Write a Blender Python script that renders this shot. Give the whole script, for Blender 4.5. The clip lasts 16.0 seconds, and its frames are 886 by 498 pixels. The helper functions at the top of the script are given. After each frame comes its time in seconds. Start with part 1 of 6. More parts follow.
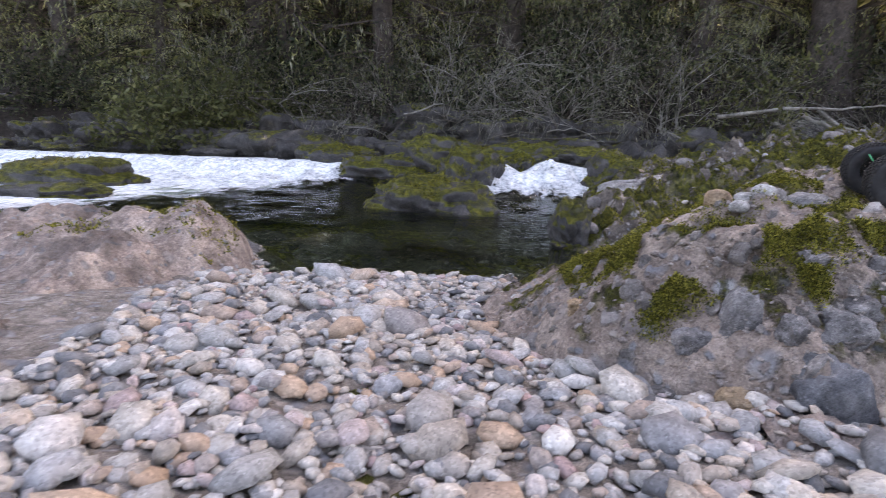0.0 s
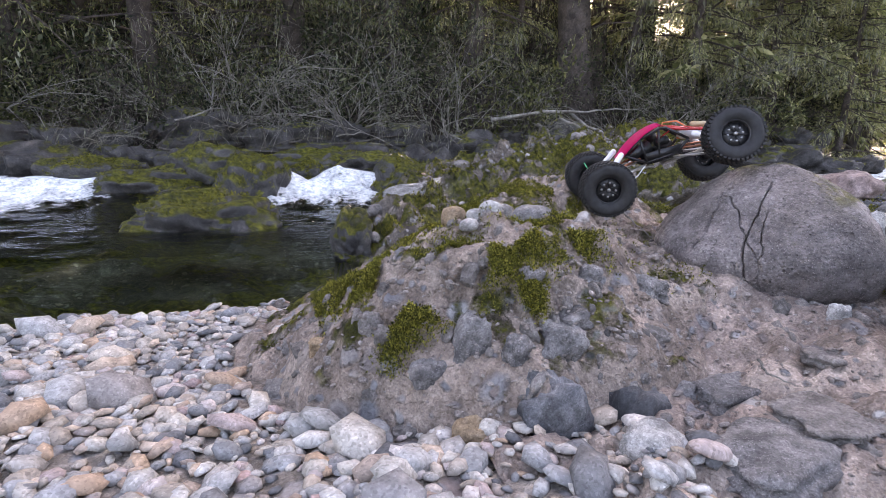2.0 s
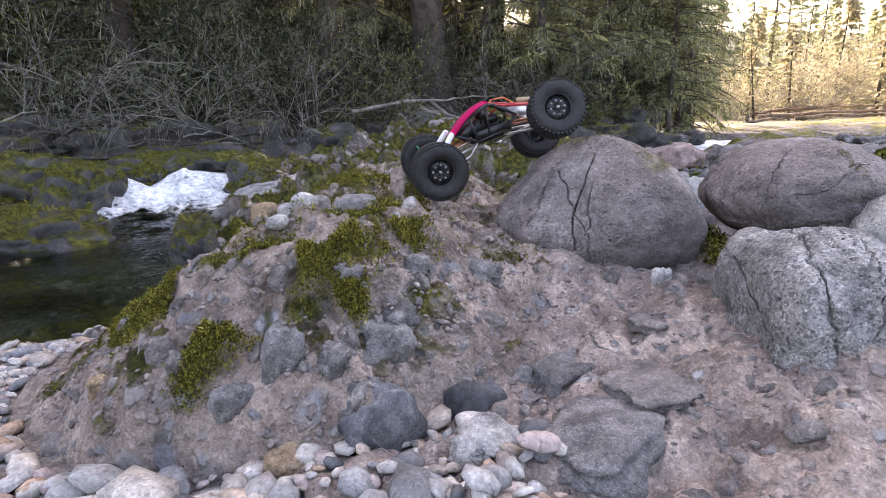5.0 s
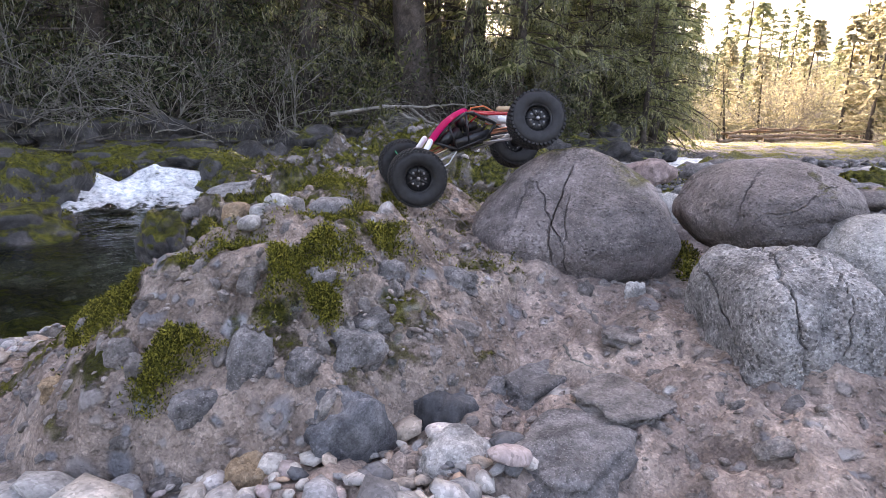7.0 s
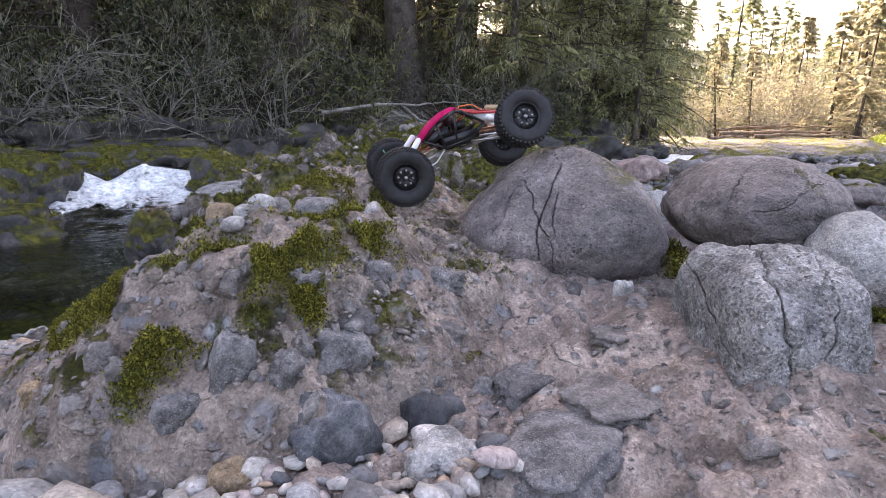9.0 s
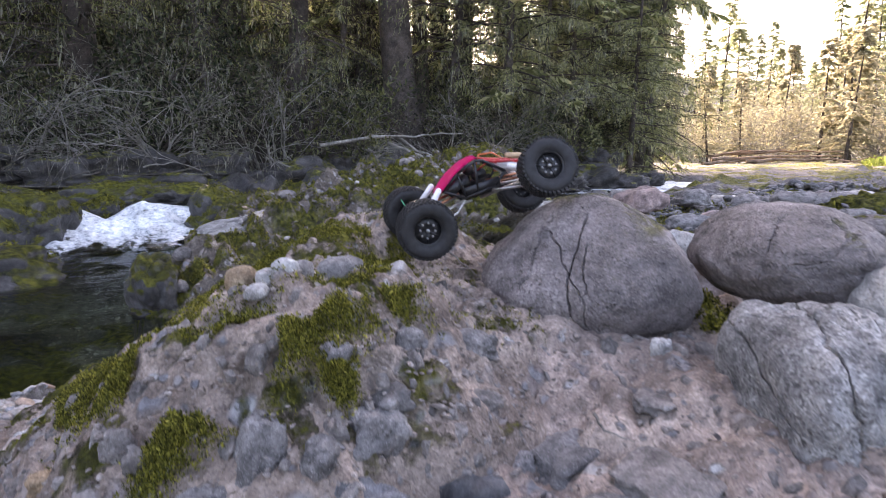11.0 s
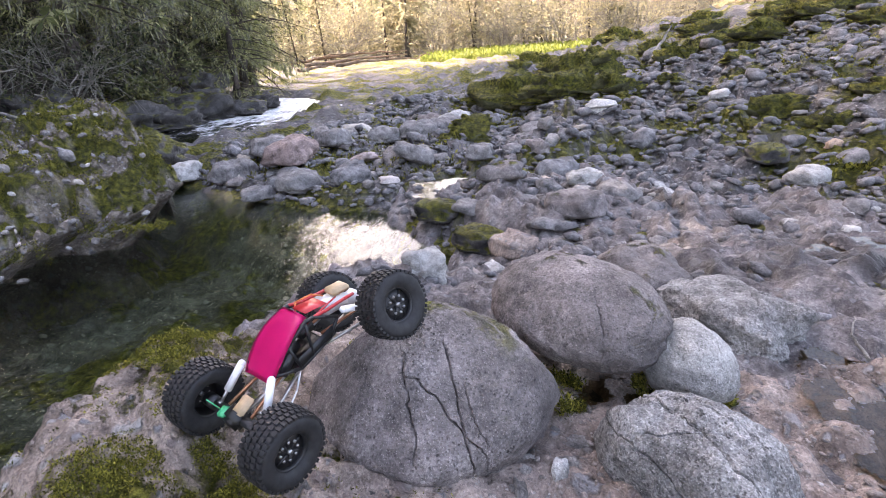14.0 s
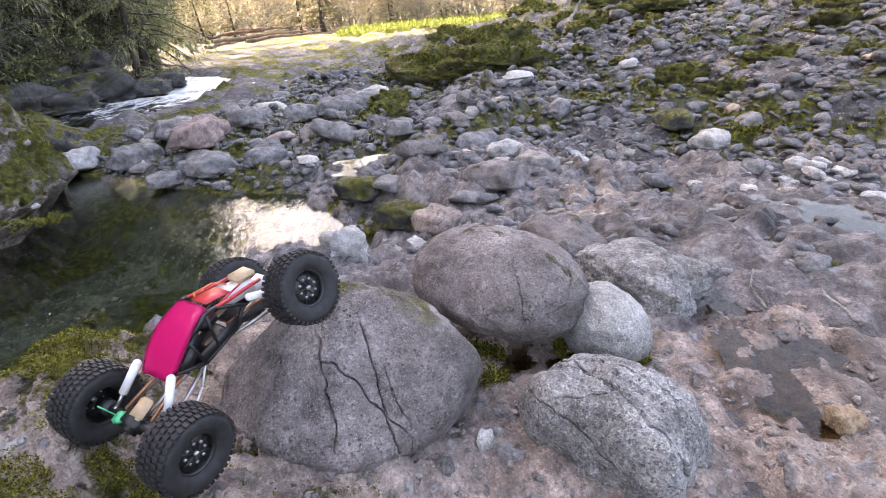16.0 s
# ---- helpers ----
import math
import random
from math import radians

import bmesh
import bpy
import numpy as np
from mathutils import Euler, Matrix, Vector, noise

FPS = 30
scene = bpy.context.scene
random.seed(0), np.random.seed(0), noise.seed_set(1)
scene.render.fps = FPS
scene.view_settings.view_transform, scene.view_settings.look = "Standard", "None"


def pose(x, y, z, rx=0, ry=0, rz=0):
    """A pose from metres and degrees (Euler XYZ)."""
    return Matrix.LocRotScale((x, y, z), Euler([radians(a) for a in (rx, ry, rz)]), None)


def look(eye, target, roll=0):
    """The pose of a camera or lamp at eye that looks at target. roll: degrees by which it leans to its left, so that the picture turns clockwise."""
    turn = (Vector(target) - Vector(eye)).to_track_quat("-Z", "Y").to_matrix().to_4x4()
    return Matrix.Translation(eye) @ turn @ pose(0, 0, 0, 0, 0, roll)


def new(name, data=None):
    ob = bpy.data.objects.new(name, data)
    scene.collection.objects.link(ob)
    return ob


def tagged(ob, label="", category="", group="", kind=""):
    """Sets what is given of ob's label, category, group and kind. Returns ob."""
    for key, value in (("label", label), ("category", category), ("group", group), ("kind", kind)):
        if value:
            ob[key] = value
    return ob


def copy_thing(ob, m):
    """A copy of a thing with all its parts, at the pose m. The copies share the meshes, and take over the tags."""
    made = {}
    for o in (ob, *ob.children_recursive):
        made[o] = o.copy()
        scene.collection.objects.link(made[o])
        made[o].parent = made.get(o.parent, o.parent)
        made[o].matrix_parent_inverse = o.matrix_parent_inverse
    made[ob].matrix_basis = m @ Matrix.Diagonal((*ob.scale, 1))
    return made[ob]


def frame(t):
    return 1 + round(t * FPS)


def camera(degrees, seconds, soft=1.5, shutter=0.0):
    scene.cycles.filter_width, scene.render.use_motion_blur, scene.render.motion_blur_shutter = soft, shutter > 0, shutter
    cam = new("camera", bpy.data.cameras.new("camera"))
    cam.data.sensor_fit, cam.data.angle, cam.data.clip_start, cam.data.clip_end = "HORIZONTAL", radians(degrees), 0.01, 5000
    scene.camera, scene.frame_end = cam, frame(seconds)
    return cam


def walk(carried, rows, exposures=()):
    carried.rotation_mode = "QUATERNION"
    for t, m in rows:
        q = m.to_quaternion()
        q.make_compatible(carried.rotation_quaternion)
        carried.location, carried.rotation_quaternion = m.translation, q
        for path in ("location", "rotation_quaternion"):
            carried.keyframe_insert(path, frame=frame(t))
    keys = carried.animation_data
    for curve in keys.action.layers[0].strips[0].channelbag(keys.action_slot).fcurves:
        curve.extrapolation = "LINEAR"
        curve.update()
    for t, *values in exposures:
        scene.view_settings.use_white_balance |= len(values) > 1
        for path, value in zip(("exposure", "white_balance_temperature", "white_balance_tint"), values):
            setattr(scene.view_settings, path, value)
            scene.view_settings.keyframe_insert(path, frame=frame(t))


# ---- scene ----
cam = camera(78.0, 16.0, soft=0.5, shutter=0.25)
EXPOSURE = 2.9
PATH = (
    (0, (0.097, 0.031, 0.634), (-0.074, 1.977, 0.203), 1.74),
    (0.5, (0.162, 0.098, 0.646), (0.239, 2.055, 0.238), 2.60),
    (1, (0.205, 0.123, 0.655), (0.505, 2.057, 0.240), 2.43),
    (1.5, (0.237, 0.132, 0.668), (0.678, 2.040, 0.261), 1.27),
    (2, (0.251, 0.140, 0.672), (0.764, 2.029, 0.263), 0.65),
    (2.5, (0.274, 0.155, 0.672), (0.842, 2.026, 0.252), -0.39),
    (3, (0.313, 0.172, 0.673), (1.006, 2.013, 0.308), -1.01),
    (3.5, (0.346, 0.190, 0.662), (1.143, 1.988, 0.302), -1.11),
    (4, (0.361, 0.195, 0.656), (1.214, 1.957, 0.245), -1.55),
    (4.5, (0.375, 0.198, 0.654), (1.275, 1.930, 0.217), -1.93),
    (4.7, (0.383, 0.197, 0.652), (1.292, 1.923, 0.211), -2.17),
    (6.8, (0.393, 0.205, 0.649), (1.383, 1.893, 0.234), -0.16),
    (7, (0.391, 0.209, 0.649), (1.389, 1.891, 0.232), 0.29),
    (7.5, (0.398, 0.211, 0.646), (1.410, 1.884, 0.224), 0.75),
    (8, (0.395, 0.210, 0.649), (1.412, 1.877, 0.219), 0.57),
    (8.5, (0.395, 0.208, 0.651), (1.413, 1.876, 0.225), 0.46),
    (8.7, (0.399, 0.207, 0.651), (1.411, 1.878, 0.222), 0.17),
    (10.8, (0.415, 0.269, 0.664), (1.487, 1.925, 0.333), -0.58),
    (11, (0.383, 0.288, 0.700), (1.424, 1.964, 0.373), -0.67),
    (11.3, (0.399, 0.357, 0.849), (1.416, 2.052, 0.547), -1.24),
    (11.5, (0.379, 0.334, 0.994), (1.410, 2.004, 0.607), -2.16),
    (11.8, (0.403, 0.376, 1.155), (1.519, 1.940, 0.598), -1.73),
    (12, (0.414, 0.420, 1.208), (1.567, 1.944, 0.616), -2.72),
    (12.2, (0.421, 0.477, 1.203), (1.619, 1.964, 0.608), -4.46),
    (12.5, (0.376, 0.625, 1.170), (1.827, 1.870, 0.581), -6.03),
    (13, (0.380, 0.776, 1.142), (2.050, 1.690, 0.530), -6.39),
    (13.5, (0.396, 0.784, 1.125), (2.131, 1.532, 0.468), -4.17),
    (14, (0.401, 0.807, 1.124), (2.165, 1.427, 0.415), -4.45),
    (14.5, (0.412, 0.808, 1.118), (2.175, 1.388, 0.374), -4.99),
    (15, (0.424, 0.800, 1.111), (2.196, 1.322, 0.343), -5.17),
    (15.5, (0.428, 0.793, 1.106), (2.204, 1.253, 0.310), -5.16),
    (16, (0.438, 0.785, 1.106), (2.231, 1.157, 0.301), -4.84),
)
walk(cam, [(t, look(eye, target, roll)) for t, eye, target, roll in PATH], exposures=tuple((t, EXPOSURE + e, k, m) for t, e, k, m in ((0.0, 0.0, 8000.0, 24.0), (2.0, 0.18, 7900.0, 24.5), (4.5, 0.16, 7900.0, 24.5), (7.0, 0.04, 7800.0, 24.5), (8.7, 0.0, 7800.0, 24.5), (11.0, 0.04, 7500.0, 25.5), (12.0, 0.15, 7400.0, 25.5), (13.0, 0.2, 7500.0, 24.5), (16.0, 0.32, 7900.0, 22.5))))

# ---- light ----
SUN_AZ, SUN_EL = radians(19.0), radians(31.0)      # clockwise from +y, above the horizon
world = bpy.data.worlds.new("world")
scene.world = world
world.use_nodes = True
wn = world.node_tree.nodes
sky = wn.new("ShaderNodeTexSky")
sky.sky_type, sky.sun_disc = "NISHITA", False
sky.sun_elevation, sky.sun_rotation = SUN_EL, SUN_AZ
sky.air_density, sky.dust_density, sky.ozone_density = 1.0, 5.0, 0.6
world.node_tree.links.new(sky.outputs[0], wn["Background"].inputs[0])
wn["Background"].inputs[1].default_value = 0.15
sun_data = bpy.data.lights.new("sun", "SUN")
sun_data.energy, sun_data.angle, sun_data.color = 2.2, radians(0.6), (1.0, 0.95, 0.87)
sun = new("sun", sun_data)
to_sun = Vector((math.sin(SUN_AZ) * math.cos(SUN_EL), math.cos(SUN_AZ) * math.cos(SUN_EL), math.sin(SUN_EL)))
sun.matrix_world = look((0, 0, 30), Vector((0, 0, 30)) - to_sun)


# ---- materials ----
def material(name):
    m = bpy.data.materials.new(name)
    m.use_nodes = True
    t = m.node_tree
    return m, t, t.nodes["Principled BSDF"]


def node(t, kind, **values):
    n = t.nodes.new(kind)
    for k, v in values.items():
        n.inputs[k.replace("_", " ")].default_value = v
    return n


def ramp(t, source, stops):
    r = t.nodes.new("ShaderNodeValToRGB")
    while len(r.color_ramp.elements) < len(stops):
        r.color_ramp.elements.new(0.5)
    for e, (at, c) in zip(r.color_ramp.elements, stops):
        e.position, e.color = at, (*c, 1.0) if len(c) == 3 else c
    t.links.new(source, r.inputs[0])
    return r.outputs[0]


def blend(t, fac, a, b, mode="MIX"):
    m = t.nodes.new("ShaderNodeMix")
    m.data_type, m.blend_type = "RGBA", mode
    for sock, v in ((0, fac), (6, a), (7, b)):
        if isinstance(v, bpy.types.NodeSocket):
            t.links.new(v, m.inputs[sock])
        else:
            m.inputs[sock].default_value = v if sock == 0 else (*v, 1.0)
    return m.outputs[2]


def coords(t, space="Position"):
    if space == "Turned":
        m = t.nodes.new("ShaderNodeMapping")
        m.inputs["Rotation"].default_value = (0.5, 0.7, 0.3)
        t.links.new(t.nodes.new("ShaderNodeNewGeometry").outputs["Position"], m.inputs[0])
        return m.outputs[0]
    if space == "Position":
        return t.nodes.new("ShaderNodeNewGeometry").outputs["Position"]
    return t.nodes.new("ShaderNodeTexCoord").outputs[space]


def noise_of(t, at, scale, detail=4.0, rough=0.55):
    n = node(t, "ShaderNodeTexNoise", Scale=scale, Detail=detail, Roughness=rough)
    t.links.new(at, n.inputs["Vector"])
    return n.outputs["Fac"]


def cells(t, at, scale, feature="F1", out="Distance"):
    n = node(t, "ShaderNodeTexVoronoi", Scale=scale)
    n.feature = feature
    t.links.new(at, n.inputs["Vector"])
    return n.outputs[out]


def grey(v):
    return (v, v, v)


def bumped(t, bsdf, heights, distance=0.004, strength=1.0):
    last = None
    for h, s in heights:
        b = node(t, "ShaderNodeBump", Strength=s * strength, Distance=distance)
        t.links.new(h, b.inputs["Height"])
        if last:
            t.links.new(last, b.inputs["Normal"])
        last = b.outputs[0]
    t.links.new(last, bsdf.inputs["Normal"])


def upward(t, lo, hi):
    g = t.nodes.new("ShaderNodeNewGeometry")
    s = t.nodes.new("ShaderNodeSeparateXYZ")
    t.links.new(g.outputs["Normal"], s.inputs[0])
    return ramp(t, s.outputs[2], ((lo, grey(0.0)), (hi, grey(1.0))))


def rock_material(name, dark, mid, light, scale=1.0, moss=0.0, moss_scale=4.0, moss_lo=0.2, cobbles=0.0, pits=0.0, rough=0.85, wet=0.0, speckle=0.3):
    """Weathered stone with grain, stains, embedded cobbles and moss on what faces up."""
    m, t, b = material(name)
    at = coords(t, "Turned")
    big, fine, grit = noise_of(t, at, 5 * scale, 7, 0.6), noise_of(t, at, 42 * scale, 6, 0.65), noise_of(t, at, 260 * scale, 3, 0.7)
    col = ramp(t, big, ((0.3, dark), (0.5, mid), (0.7, light)))
    col = blend(t, 0.4, col, ramp(t, fine, ((0.32, dark), (0.52, mid), (0.72, light))))
    for sc, strength in ((150, speckle), (330, speckle)):
        grain = t.nodes.new("ShaderNodeSeparateColor")
        t.links.new(cells(t, at, sc * scale, "F1", "Color"), grain.inputs[0])
        col = blend(t, strength, col, ramp(t, grain.outputs[0], ((0.0, grey(0.08)), (0.2, grey(0.4)), (0.8, grey(0.6)), (1.0, grey(0.95)))), "OVERLAY")
    col = blend(t, 0.7, col, ramp(t, noise_of(t, at, 11 * scale, 7, 0.7), ((0.36, grey(0.16)), (0.5, grey(0.5)), (0.66, grey(0.84)))), "OVERLAY")
    heights = [(big, 0.8), (fine, 0.9), (grit, 0.5), (cells(t, at, 190 * scale), 0.25)]
    if cobbles:
        warp = t.nodes.new("ShaderNodeVectorMath")
        warp.operation = "MULTIPLY_ADD"
        nz = node(t, "ShaderNodeTexNoise", Scale=14.0)
        t.links.new(at, nz.inputs["Vector"])
        t.links.new(nz.outputs["Color"], warp.inputs[0])
        warp.inputs[1].default_value = (0.05,) * 3
        t.links.new(at, warp.inputs[2])
        at2 = warp.outputs[0]
        for sc, lo, hi in ((13.0, 0.22, 0.34), (34.0, 0.2, 0.36)):
            d = cells(t, at2, sc)
            tone = cells(t, at2, sc, "F1", "Color")
            sp = t.nodes.new("ShaderNodeSeparateColor")
            t.links.new(tone, sp.inputs[0])
            stone = ramp(t, sp.outputs[0], ((0.0, (0.17, 0.17, 0.18)), (0.35, (0.27, 0.265, 0.27)), (0.6, (0.33, 0.28, 0.25)), (0.8, (0.21, 0.17, 0.16)), (1.0, (0.42, 0.41, 0.4))))
            inside = ramp(t, d, ((lo, grey(1.0)), (hi, grey(0.0))))
            stone = blend(t, 0.5, stone, ramp(t, fine, ((0.3, grey(0.2)), (0.7, grey(0.85)))), "OVERLAY")
            pick = ramp(t, sp.outputs[1], ((1 - cobbles - 0.02, grey(0.0)), (1 - cobbles + 0.02, grey(1.0))))
            both = blend(t, 1.0, inside, pick, "MULTIPLY")
            col = blend(t, both, col, stone)
            heights.insert(0, (both, 0.7))
    if pits:
        hole = ramp(t, cells(t, at, 55 * scale), ((0.08, grey(0.0)), (0.19, grey(1.0))))
        sparse = ramp(t, noise_of(t, at, 17 * scale, 2), ((0.56, grey(1.0)), (0.68, grey(0.0))))
        hole = blend(t, 1.0, hole, sparse, "LIGHTEN")
        tiny = ramp(t, cells(t, at, 120 * scale), ((0.16, grey(0.1)), (0.3, grey(1.0))))
        hole = blend(t, 0.4, hole, tiny, "MULTIPLY")
        col = blend(t, hole, tuple(c * 0.4 for c in dark), col)
        heights.append((hole, pits))
        pick = t.nodes.new("ShaderNodeSeparateColor")
        t.links.new(cells(t, at, 310 * scale, "F1", "Color"), pick.inputs[0])
        white = blend(t, 1.0, ramp(t, pick.outputs[1], ((0.78, grey(0.0)), (0.86, grey(0.38)))), ramp(t, cells(t, at, 310 * scale), ((0.3, grey(1.0)), (0.45, grey(0.0)))), "MULTIPLY")
        col = blend(t, white, col, tuple(min(1.0, c * 1.9) for c in light))
    if wet:
        damp = ramp(t, noise_of(t, at, 2.3 * scale, 5), ((0.5, grey(0.0)), (0.62, grey(wet))))
        col = blend(t, damp, col, tuple(c * 0.42 for c in dark))
        t.links.new(ramp(t, damp, ((0.0, grey(rough)), (1.0, grey(0.28)))), b.inputs["Roughness"])
    else:
        b.inputs["Roughness"].default_value = rough
    if moss:
        mn = noise_of(t, at, moss_scale, 7, 0.68)
        mask = ramp(t, mn, ((0.62 - 0.3 * moss, grey(0.0)), (0.68 - 0.3 * moss, grey(1.0))))
        mask = blend(t, 1.0, mask, upward(t, moss_lo, moss_lo + 0.3), "MULTIPLY")
        tuft = noise_of(t, at, 150, 4, 0.7)
        green = ramp(t, noise_of(t, at, 23, 4), ((0.3, (0.03, 0.035, 0.008)), (0.48, (0.13, 0.135, 0.02)), (0.68, (0.33, 0.315, 0.05))))
        green = blend(t, 0.6, green, ramp(t, tuft, ((0.3, grey(0.15)), (0.7, grey(0.85)))), "OVERLAY")
        col = blend(t, mask, col, green)
        heights.append((blend(t, 1.0, mask, tuft, "MULTIPLY"), 2.5))
    t.links.new(col, b.inputs["Base Color"])
    b.inputs["Specular IOR Level"].default_value = 0.3
    bumped(t, b, heights, 0.015 / scale)
    return m


def plain(name, colour, rough=0.6, metal=0.0, vary=0.25, scale=60.0, bump=0.3):
    m, t, b = material(name)
    at = coords(t, "Object")
    n = noise_of(t, at, scale, 5, 0.6)
    t.links.new(ramp(t, n, ((0.3, tuple(c * (1 - vary) for c in colour)), (0.7, tuple(min(1.0, c * (1 + vary)) for c in colour)))), b.inputs["Base Color"])
    b.inputs["Roughness"].default_value, b.inputs["Metallic"].default_value = rough, metal
    bumped(t, b, [(n, bump)], 0.001)
    return m


def pebble_material(name, per_island=False):
    m, t, b = material(name)
    if per_island:
        rnd = t.nodes.new("ShaderNodeNewGeometry").outputs["Random Per Island"]
    else:
        rnd = t.nodes.new("ShaderNodeObjectInfo").outputs["Random"]
    at = coords(t, "Turned")
    base = ramp(t, rnd, ((0.0, (0.10, 0.102, 0.108)), (0.14, (0.22, 0.22, 0.222)), (0.3, (0.40, 0.375, 0.34)), (0.42, (0.30, 0.25, 0.205)), (0.55, (0.35, 0.345, 0.34)),
                         (0.66, (0.46, 0.42, 0.37)), (0.76, (0.38, 0.265, 0.185)), (0.84, (0.22, 0.224, 0.235)), (0.92, (0.52, 0.5, 0.47)), (1.0, (0.3, 0.21, 0.2))))
    fine, grit = noise_of(t, at, 45, 5, 0.65), noise_of(t, at, 330, 3, 0.7)
    col = blend(t, 0.36, base, ramp(t, fine, ((0.34, grey(0.15)), (0.66, grey(0.88)))), "OVERLAY")
    grain = t.nodes.new("ShaderNodeSeparateColor")
    t.links.new(cells(t, at, 260, "F1", "Color"), grain.inputs[0])
    col = blend(t, 0.35, col, ramp(t, grain.outputs[0], ((0.0, grey(0.05)), (0.2, grey(0.4)), (0.8, grey(0.6)), (1.0, grey(0.95)))), "OVERLAY")
    t.links.new(col, b.inputs["Base Color"])
    b.inputs["Roughness"].default_value, b.inputs["Specular IOR Level"].default_value = 0.75, 0.35
    bumped(t, b, [(fine, 0.5), (grit, 0.3)], 0.004)
    return m


def leaf_material(name, a, b_, c, through_light=0.35, rough=0.55):
    """Foliage: colour by the single leaf, some of the light passing through."""
    m, t, b = material(name)
    g = t.nodes.new("ShaderNodeNewGeometry")
    o = t.nodes.new("ShaderNodeObjectInfo")
    col = ramp(t, g.outputs["Random Per Island"], ((0.0, a), (0.55, b_), (1.0, c)))
    col = blend(t, 0.3, col, ramp(t, o.outputs["Random"], ((0.0, grey(0.3)), (1.0, grey(0.75)))), "OVERLAY")
    t.links.new(col, b.inputs["Base Color"])
    b.inputs["Roughness"].default_value, b.inputs["Specular IOR Level"].default_value = rough, 0.25
    tr = t.nodes.new("ShaderNodeBsdfTranslucent")
    t.links.new(col, tr.inputs[0])
    mix = t.nodes.new("ShaderNodeMixShader")
    mix.inputs[0].default_value = through_light
    t.links.new(b.outputs[0], mix.inputs[1])
    t.links.new(tr.outputs[0], mix.inputs[2])
    t.links.new(mix.outputs[0], t.nodes["Material Output"].inputs[0])
    return m


def water_material(name, tint, scale, height, foam=None):
    """Clear rippled water; foam: (x or y axis, where it is full, where it ends, where it begins, skew with x), for white water."""
    m, t, b = material(name)
    at = coords(t)
    stretch = t.nodes.new("ShaderNodeMapping")
    stretch.inputs["Scale"].default_value = (1.0, 1.7, 1.0)
    t.links.new(at, stretch.inputs[0])
    n1, n2 = noise_of(t, stretch.outputs[0], scale, 3, 0.55), noise_of(t, stretch.outputs[0], scale * 4.2, 2, 0.5)
    bp = node(t, "ShaderNodeBump", Strength=1.0, Distance=height)
    t.links.new(n1, bp.inputs["Height"])
    bp2 = node(t, "ShaderNodeBump", Strength=1.0, Distance=height * 0.18)
    t.links.new(n2, bp2.inputs["Height"])
    t.links.new(bp.outputs[0], bp2.inputs["Normal"])
    gl = node(t, "ShaderNodeBsdfGlossy", Roughness=0.03)
    t.links.new(bp2.outputs[0], gl.inputs["Normal"])
    tr = t.nodes.new("ShaderNodeBsdfTransparent")
    tr.inputs[0].default_value = (*tint, 1.0)
    fr = node(t, "ShaderNodeFresnel", IOR=1.4)
    t.links.new(bp2.outputs[0], fr.inputs["Normal"])
    mix = t.nodes.new("ShaderNodeMixShader")
    t.links.new(fr.outputs[0], mix.inputs[0])
    t.links.new(tr.outputs[0], mix.inputs[1])
    t.links.new(gl.outputs[0], mix.inputs[2])
    last = mix.outputs[0]
    if foam:
        axis, full, none, begin, skew = foam
        sep = t.nodes.new("ShaderNodeSeparateXYZ")
        t.links.new(at, sep.inputs[0])
        rng_ = t.nodes.new("ShaderNodeMapRange")
        rng_.inputs["From Min"].default_value, rng_.inputs["From Max"].default_value = none, full
        rng_.inputs["To Min"].default_value, rng_.inputs["To Max"].default_value = -0.22, 0.3
        lean = t.nodes.new("ShaderNodeMath")
        lean.operation = "MULTIPLY_ADD"
        lean.inputs[1].default_value = skew
        t.links.new(sep.outputs[0], lean.inputs[0])
        t.links.new(sep.outputs[axis], lean.inputs[2])
        t.links.new(lean.outputs[0], rng_.inputs["Value"])
        streak = t.nodes.new("ShaderNodeMapping")
        streak.inputs["Scale"].default_value = (1.0, 0.55, 2.0) if axis == 1 else (0.5, 1.0, 2.0)
        t.links.new(at, streak.inputs[0])
        add = t.nodes.new("ShaderNodeMath")
        t.links.new(rng_.outputs[0], add.inputs[0])
        t.links.new(noise_of(t, streak.outputs[0], 5.5, 9, 0.72), add.inputs[1])
        head = t.nodes.new("ShaderNodeMapRange")
        head.inputs["From Min"].default_value, head.inputs["From Max"].default_value = begin, begin + 0.35
        head.inputs["To Min"].default_value, head.inputs["To Max"].default_value = 0.0, -0.4
        t.links.new(sep.outputs[axis], head.inputs["Value"])
        less = t.nodes.new("ShaderNodeMath")
        t.links.new(add.outputs[0], less.inputs[0])
        t.links.new(head.outputs[0], less.inputs[1])
        add = less
        mask = ramp(t, add.outputs[0], ((0.52, grey(0.0)), (0.64, grey(0.55)), (0.86, grey(1.0))))
        froth = noise_of(t, streak.outputs[0], 22, 6, 0.7)
        t.links.new(ramp(t, froth, ((0.32, (0.38, 0.45, 0.47)), (0.44, (0.68, 0.73, 0.75)), (0.56, (0.9, 0.92, 0.93)))), b.inputs["Base Color"])
        b.inputs["Roughness"].default_value = 0.5
        bumped(t, b, [(froth, 1.0)], 0.014)
        mx = t.nodes.new("ShaderNodeMixShader")
        t.links.new(mask, mx.inputs[0])
        t.links.new(last, mx.inputs[1])
        t.links.new(b.outputs[0], mx.inputs[2])
        last = mx.outputs[0]
    t.links.new(last, t.nodes["Material Output"].inputs[0])
    return m


